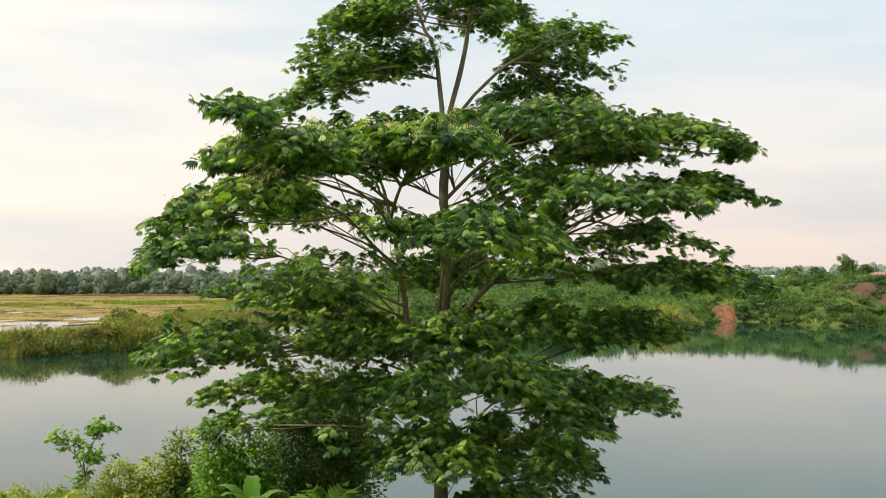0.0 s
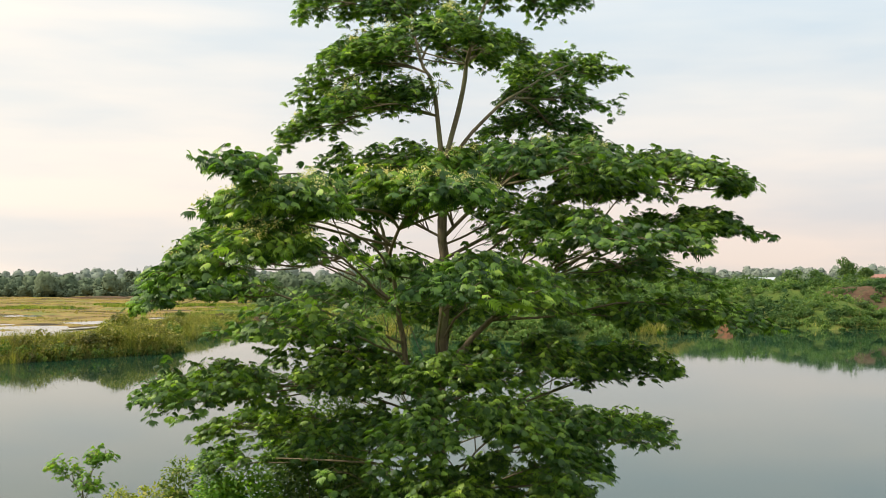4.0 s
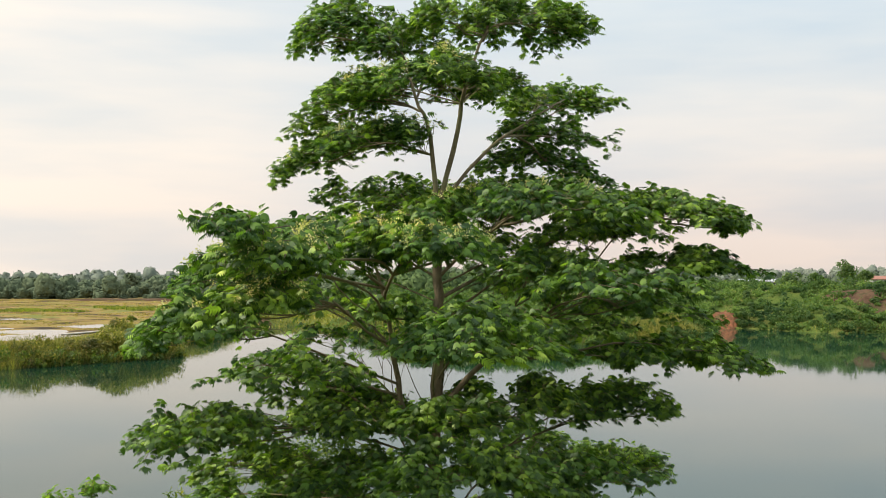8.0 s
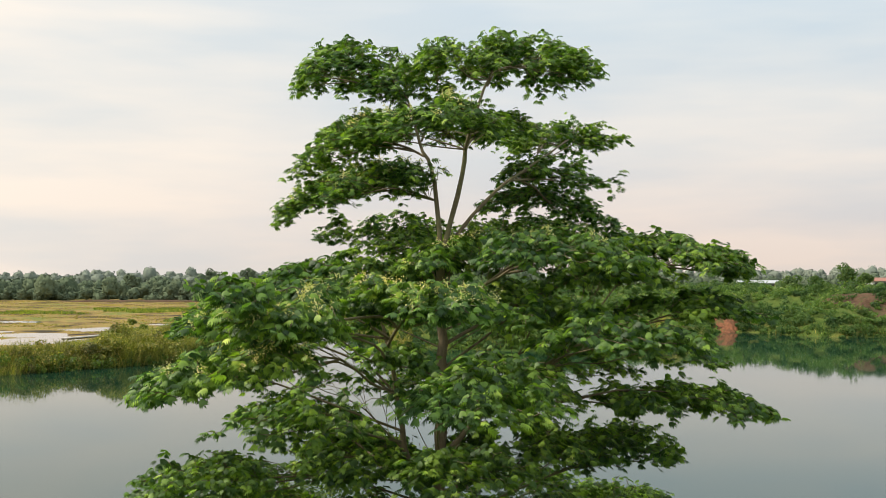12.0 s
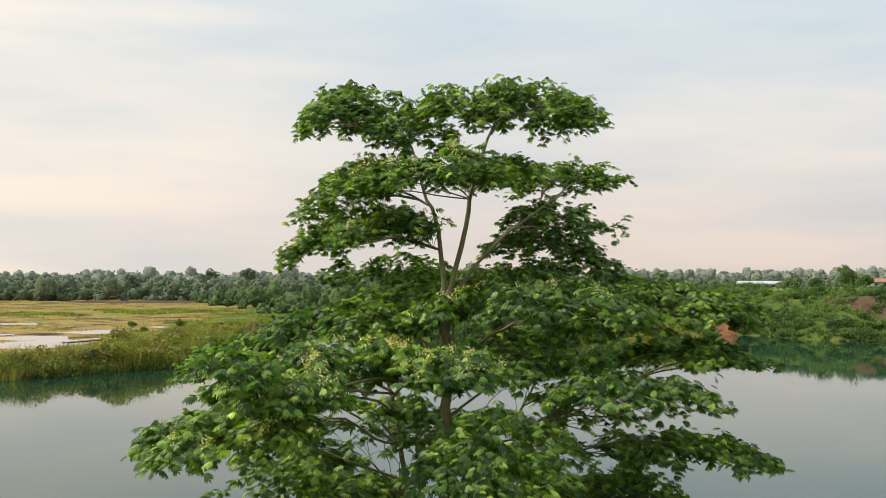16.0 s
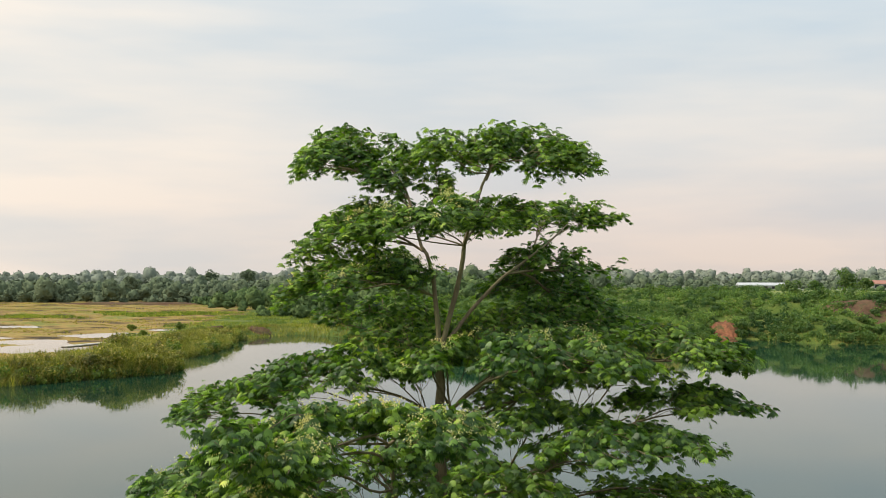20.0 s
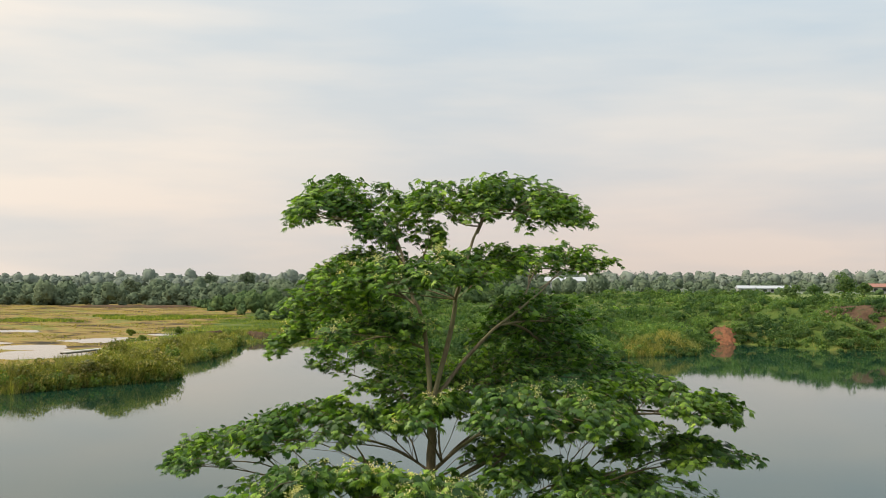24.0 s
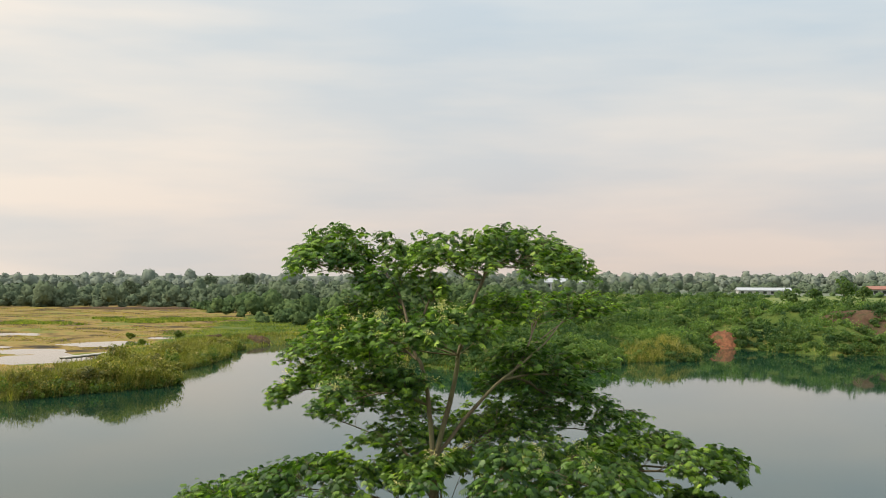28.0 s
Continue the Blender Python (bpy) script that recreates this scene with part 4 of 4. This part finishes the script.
def blades(name, at, tall, wide, mat, label, lean=0.25, category="grass"):
    """Tall grass: narrow bent blades, one tapering strip each."""
    n = len(at)
    shape = np.array([(0, -0.5, 0), (0, 0.5, 0), (0.5, 0.42, 0), (0.5, -0.42, 0), (1.0, 0.0, 0)], float)
    a = rng.uniform(0, 2 * np.pi, n)
    side = np.stack([np.cos(a), np.sin(a), np.zeros(n)], -1)
    tilt = np.stack([rng.normal(0, lean, n), rng.normal(0, lean, n), np.ones(n)], -1)
    h, w = tall * rng.uniform(0.6, 1.15, n), wide * rng.uniform(0.6, 1.3, n)
    b = unit(tilt)
    bend = np.stack([rng.normal(0, 0.22, n), rng.normal(0, 0.22, n), -np.abs(rng.normal(0, 0.1, n))], -1)
    s = w[:, None] * side
    v = np.stack([at - s / 2, at + s / 2, at + b * h[:, None] * 0.55 + s * 0.4, at + b * h[:, None] * 0.55 - s * 0.4,
                  at + (b + bend) * h[:, None] + s * 0.08, at + (b + bend) * h[:, None] - s * 0.08], 1).reshape(-1, 3)
    k = (np.arange(n) * 6)[:, None]
    f = np.concatenate([k + np.array((0, 1, 2, 3)), k + np.array((3, 2, 4, 5))], 1).reshape(-1, 4)
    return tagged(mesh_part(name, v, f, mat), label, category, kind="stuff")


at = scatter_on_land(140000, (-85, -34, 148, 262), lambda x, y: (shore(x, y) > -0.8) & (shore(x, y) < 12 + 4 * ripple(x, y, 6, 0.2)) & (x > -0.42 * y))
hump = 1.0 + 0.55 * ripple(at[:, 0], at[:, 1], 3.6, 1.1) + 0.3 * ripple(at[:, 0], at[:, 1], 1.3, 0.6) - 0.45 * step(236, 252, at[:, 1])
hump += 0.8 * np.exp(-((at[:, 0] + 46) / 4.5) ** 2 - ((at[:, 1] - 177) / 8) ** 2)
hump *= 1 - 0.5 * step(6, 11, shore(at[:, 0], at[:, 1]))
blades("reeds", at, 2.2 * hump, 0.065, REED, "tall yellow-green reeds along the marsh bank", 0.35)
at = scatter_on_land(1000, (-80, -38, 150, 262), lambda x, y: (shore(x, y) > -0.3) & (shore(x, y) < 5.5) & (x > -0.42 * y))
many_trees("reed_bushes", at, mixed(len(at), 0.7, 2.1), rng.uniform(-0.4, 0.3, len(at)), REED, 0.26, "yellow-green bushes growing among the reeds", 220, category="bushes")
at = scatter_on_land(120, (-51, -41, 167, 187), lambda x, y: shore(x, y) > 0.3)
many_trees("reed_bushes", at, mixed(len(at), 0.9, 2.2), rng.uniform(0.2, 1.7, len(at)), REED, 0.26, "tall olive bushes heaped on the bank's point", 300, category="bushes")
at = scatter_on_land(2600, (-80, -36, 148, 262), lambda x, y: (shore(x, y) > -0.6) & (shore(x, y) < 2.2) & (x > -0.42 * y))
many_trees("shore_bushes", at, mixed(len(at), 0.7, 1.8), rng.uniform(-0.6, 0.0, len(at)), LEAF_OLIVE, 0.28, "dark olive bushes overhanging the marsh bank", 200, category="bushes")
at = scatter_on_land(9000, (36, 56, 222, 246), lambda x, y: (shore(x, y) > -0.4) & (shore(x, y) < 7) & (ripple(x, y, 4, 0.5) > -0.3))
blades("straw_grass", at, 2.1 * (1 + 0.4 * ripple(at[:, 0], at[:, 1], 2.4, 0.6)), 0.10, STRAW, "bright tan grass running down a spit", 0.4)
at = scatter_on_land(9000, (-135, -72, 352, 404), lambda x, y: ripple(x, y, 13, 2.0) > 0.05)
blades("marsh_grass", at, 0.9, 0.34, MEADOW, "green rush patches in the yellow marsh", 0.5)
at = scatter_on_land(16000, (-60, 0, 236, 310), lambda x, y: (shore(x, y) > -0.5) & (shore(x, y) < 16 + 5 * ripple(x, y, 6, 0.9)))
blades("bank_grass", at, 1.0, 0.16, REED, "rough green grass at the channel's end", 0.4)
at = scatter_on_land(26000, (-25, 100, 205, 275), lambda x, y: (shore(x, y) > -0.6) & (shore(x, y) < 3 + 3 * ripple(x, y, 6, 0.9)) & (np.abs(x - 66) > 5))
blades("bank_grass", at, 1.3, 0.08, REED, "pale tall grass at the foot of the scrub bank", 0.4)
at = scatter_on_land(60000, (-240, -45, 185, 525), lambda x, y: (shore(x, y) > 9) & (x > -0.42 * y) & (x < -64 - 0.03 * (y - 290)) & (ripple(x, y, 9, 3.0) + 0.6 * ripple(x, y, 3, 1.0) > 0.0) & (ground_height(x, y) > 0.97))
blades("marsh_grass", at, 0.30, 0.30, MARSH_GRASS, "low yellow marsh grass in loose patches", 0.7)

at = scatter_on_land(26000, (-80, -20, 226, 400), lambda x, y: (shore(x, y) > 5) & (x > -70 - 0.03 * (y - 290) + 6 * ripple(x, y, 8, 0.4)) & (x < -0.05 * y) & (ripple(x, y, 10, 1.5) > -0.5))
blades("meadow_grass", at, 0.55 * (1 + 0.6 * ripple(at[:, 0], at[:, 1], 3.0, 0.2)), 0.13, MEADOW, "green meadow grass behind the reeds", 0.5)
at = scatter_on_land(9000, (-20, -4, 218, 258), lambda x, y: (shore(x, y) > -0.4) & (shore(x, y) < 6) & (x < -6))
blades("straw_grass", at, 2.0 * (1 + 0.4 * ripple(at[:, 0], at[:, 1], 2.4, 0.2)), 0.10, STRAW, "tall tan grass on a mound at the shore", 0.4)

# ---- the near bank under the tree ----
def land(x, y):
    return float(ground_height(np.array([x]), np.array([y]))[0])


def bush(name, at, size, leaves, leaf, mat, label, lumps=9, seed=1, feather=False):
    """A bush: forked stems from the ground and a lumpy crown of single leaves."""
    x, y = at
    sx, sy, sz = size
    ob = thing(name, label, "bush", at=(x, y, land(x, y) - 0.05))
    r = np.random.default_rng(seed)
    stems = []
    for k in range(9):
        a = r.uniform(0, 2 * np.pi)
        stems.append(tube(glide([(0.1 * math.cos(a), 0.1 * math.sin(a), 0), (0.3 * sx * math.cos(a), 0.3 * sy * math.sin(a), 0.5 * sz), (0.7 * sx * math.cos(a), 0.7 * sy * math.sin(a), r.uniform(0.7, 1.1) * sz)], 8), np.linspace(0.035, 0.008, 8), 5))
    v, f = joined(stems)
    mesh_part("stems", v, f, BARK_DARK, ob, "", True)
    c = r.uniform(-1, 1, (lumps, 3)) * np.array((0.62, 0.62, 0.55)) + np.array((0, 0, 0.85))
    rad = r.uniform(0.28, 0.5, lumps)
    k = r.integers(0, lumps, leaves)
    d = unit(r.standard_normal((leaves, 3)) + np.array((0, 0, 0.3)))
    p = (c[k] + d * (rad[k] * r.uniform(0.55, 1.1, leaves))[:, None]) * np.array((sx, sy, sz))
    ahead = unit(d * np.array((1, 1, 0.3)) + 0.5 * r.standard_normal((leaves, 3)) + np.array((0, 0, -0.25)))
    up = unit(d + np.array((0, 0, 0.8)) + 0.4 * r.standard_normal((leaves, 3)))
    shape, faces = (FEATHER, FEATHER_F) if feather else (BLADE, BLADE_F)
    v, f = scatter(shape, faces, p, ahead, up, leaf * r.uniform(0.6, 1.3, leaves))
    mesh_part("foliage", v, f, mat, ob)
    return ob


bush("companion_tree", (-2.7, 25.2), (1.45, 1.3, 2.35), 26000, 0.105, LEAF_FINE, "dense dark small-leaved tree crowding the tall trunk", 22, 3)
bush("shrub", (-3.95, 23.7), (1.3, 1.0, 1.55), 8500, 0.13, LEAF_LIGHT, "bright light green shrub on the near bank", 10, 4)
bush("shrub", (-6.15, 26.6), (0.85, 0.75, 1.5), 6500, 0.12, LEAF_OLIVE, "dark olive-green shrub standing in bank grass", 8, 5)
bush("shrub", (-7.2, 26.9), (1.0, 0.8, 1.15), 4200, 0.12, LEAF_YELLOW, "low light green shrub in bank grass", 8, 6)
bush("shrub", (-9.9, 27.2), (0.5, 0.5, 0.75), 900, 0.13, LEAF_YELLOW, "small pale shrub at the grassy edge", 6, 8)

bush("shrub", (-8.2, 27.7), (0.6, 0.6, 0.7), 1900, 0.11, LEAF_YELLOW, "low yellow-green shrub beside a sapling", 7, 9)
bush("shrub", (-4.9, 24.2), (0.8, 0.7, 0.85), 3000, 0.12, LEAF_LIGHT, "leafy bright shrub near a banana plant", 9, 10)

# the sapling with open feathery leaves
sx, sy = -8.4, 27.4
sapling = thing("sapling", "slender sapling with open feathery light green leaves", "tree", at=(0, 0, 0))
sz = land(sx, sy)
limb_mesh("stem", [(sx, sy, sz), (sx + 0.05, sy, sz + 1.3), (sx - 0.05, sy, sz + 2.1)], 0.03, 0.015, sapling, 6, 8)
for dx, dz, rr, nn in ((-0.45, 2.35, 0.4, 22), (0.42, 2.6, 0.42, 24), (0.15, 2.0, 0.5, 24), (-0.15, 1.55, 0.4, 12)):
    goals = tier_goals((sx + dx, sy, sz + dz), (rr, rr, 0.25), nn, (0.0, 0.0), 0.35, 0.3)
    (v, f), ends, way, line = grow((sx, sy, sz + max(dz - 0.75, 0.5)), np.array((sx + dx, sy, sz + dz - 0.15)), goals, 0.014)
    limb = mesh_part("limb", v, f, BARK, sapling, "", True)
    v, f = scatter(FEATHER, FEATHER_F, *leaves_on(ends, way, 8, 0.125))
    mesh_part("foliage", v, f, LEAF_LIGHT, limb)


def banana_leaf(base, azimuth, length, width, lift):
    """A long arching blade with a raised midrib and wavy, nicked edges."""
    n = 16
    t = np.linspace(0, 1, n)
    ca, sa = math.cos(azimuth), math.sin(azimuth)
    run_ = length * (0.25 * t + 0.45 * t ** 2)
    rise = length * (lift * t - 0.55 * t ** 3)
    half = width * np.sin(np.clip(t * 1.03, 0, 1) * math.pi) ** 0.6 * (1 + 0.12 * np.sin(t * 40))
    mid = np.stack([base[0] + ca * run_, base[1] + sa * run_, base[2] + rise], -1)
    side = np.array((-sa, ca, 0))
    vs = np.stack([mid + side * half[:, None] + np.array((0, 0, 1)) * (0.22 * half)[:, None], mid, mid - side * half[:, None] + np.array((0, 0, 1)) * (0.22 * half)[:, None]], 1)
    i = np.arange(n - 1)[:, None] * 3
    f = np.concatenate([i + np.array((0, 1, 4, 3)), i + np.array((1, 2, 5, 4))], 1).reshape(-1, 4)
    return vs.reshape(-1, 3), f


banana = thing("banana_plant", "young banana plant with broad bright green leaves", "plant", at=(0, 0, 0))
bx, by = -3.3, 20.2
bz = land(bx, by)
limb_mesh("stem", [(bx, by, bz - 0.05), (bx, by, bz + 1.75)], 0.10, 0.06, banana, 10, 8, BANANA)
for az, ln, lf_ in ((0.4, 1.0, 1.05), (1.7, 1.1, 1.2), (2.8, 1.1, 1.1), (3.9, 0.9, 1.2), (5.2, 1.0, 1.1)):
    v, f = banana_leaf((bx, by, bz + 1.68), az, ln, 0.15, lf_)
    mesh_part("leaf", v, f, BANANA, banana, "", True)

fern = thing("sapling", "young shoot with long bright feathery fronds", "plant", at=(0, 0, 0))
fx0, fy0 = -2.05, 20.0
fz0 = land(fx0, fy0)
limb_mesh("stem", [(fx0, fy0, fz0 - 0.05), (fx0 + 0.1, fy0, fz0 + 1.9)], 0.02, 0.012, fern, 6, 6, BARK)
v, f = scatter(FROND, FROND_F, np.tile(np.array([(fx0 + 0.08, fy0, fz0 + 1.85)]), (9, 1)), np.stack([np.cos(np.arange(9) * 2.4), np.sin(np.arange(9) * 2.4), rng.uniform(0.5, 1.6, 9)], -1), np.tile(np.array([(0.1, -0.5, 1.0)]), (9, 1)), rng.uniform(0.5, 0.75, 9))
mesh_part("fronds", v, f, LEAF_LIGHT, fern)

at = scatter_on_land(190, (-13, -3.5, 24.5, 29), lambda x, y: shore(x, y) > 0.5)
many_trees("weeds", at, mixed(len(at), 0.3, 0.75), rng.uniform(-0.1, 0.45, len(at)), LEAF_YELLOW, 0.11, "leafy yellow-green weeds among the bank grass", 300, category="weeds")
at = scatter_on_land(22000, (-14, -3, 24, 29.5), lambda x, y: shore(x, y) > 0.5)
blades("bank_grass", at, 1.15 * (1 + 0.4 * ripple(at[:, 0], at[:, 1], 0.9, 0.3)), 0.022, BANK_GRASS, "tall yellow-green grass on the near bank", 0.35)
at = scatter_on_land(3200, (-16, 2, 8, 33), lambda x, y: shore(x, y) > 0.5)
blades("short_grass", at, 0.4, 0.02, REED, "short green grass under the tree", 0.5)

# a grey plank causeway and small plants in the marsh
bm = bmesh.new()
bridge_at = pose(-63.4, 213.5, 2.15, 0, 0, 71.5)
bmesh.ops.create_cube(bm, size=1.0, matrix=bridge_at @ Matrix.Diagonal((18.0, 1.3, 0.16, 1)))
bmesh.ops.bevel(bm, geom=bm.edges[:], offset=0.03, segments=1)
walkway = thing("footbridge", "grey weathered plank footbridge over marsh water", "bridge")
part("deck", bm, PLANK, walkway)
for side_ in (-0.55, 0.55):
    bm = bmesh.new()
    bmesh.ops.create_cube(bm, size=1.0, matrix=bridge_at @ pose(0, side_, -0.19) @ Matrix.Diagonal((17.8, 0.12, 0.2, 1)))
    part("beam", bm, BARK_DARK, walkway, "dark wooden beam")
for k in range(7):
    for side_ in (-0.55, 0.55):
        bm = bmesh.new()
        bmesh.ops.create_cone(bm, cap_ends=True, segments=8, radius1=0.12, radius2=0.1, depth=1.3, matrix=bridge_at @ pose(-8.4 + 2.8 * k, side_, -0.85))
        part("post", bm, PLANK, walkway)
lone = ((-74.5, 281, 1.2, -0.1, 41), (-67, 262, 1.3, -0.4, 42), (-65, 290, 1.7, -0.5, 43), (-54, 262, 1.5, -0.5, 44), (-49, 270, 1.7, -0.5, 45))
for x, y, rad_, tr, sd in lone:
    ob = thing("bush", "small green bush standing in the marsh", "bush", "marsh bushes", at=(x, y, land(x, y) - 0.05))
    v, f = tube([(0, 0, 0), (0, 0, tr + 0.8)], [0.06, 0.03], 6)
    mesh_part("stem", v, f, BARK_DARK, ob)
    p, d = crown_cloud(sd, 500, 8, 0.8)
    lift = np.array((0, 0, tr))
    v, f = crown_mesh(p * rad_ + lift, d, np.full(len(p), 0.28))
    mesh_part("crown", v, f, MEADOW, ob)
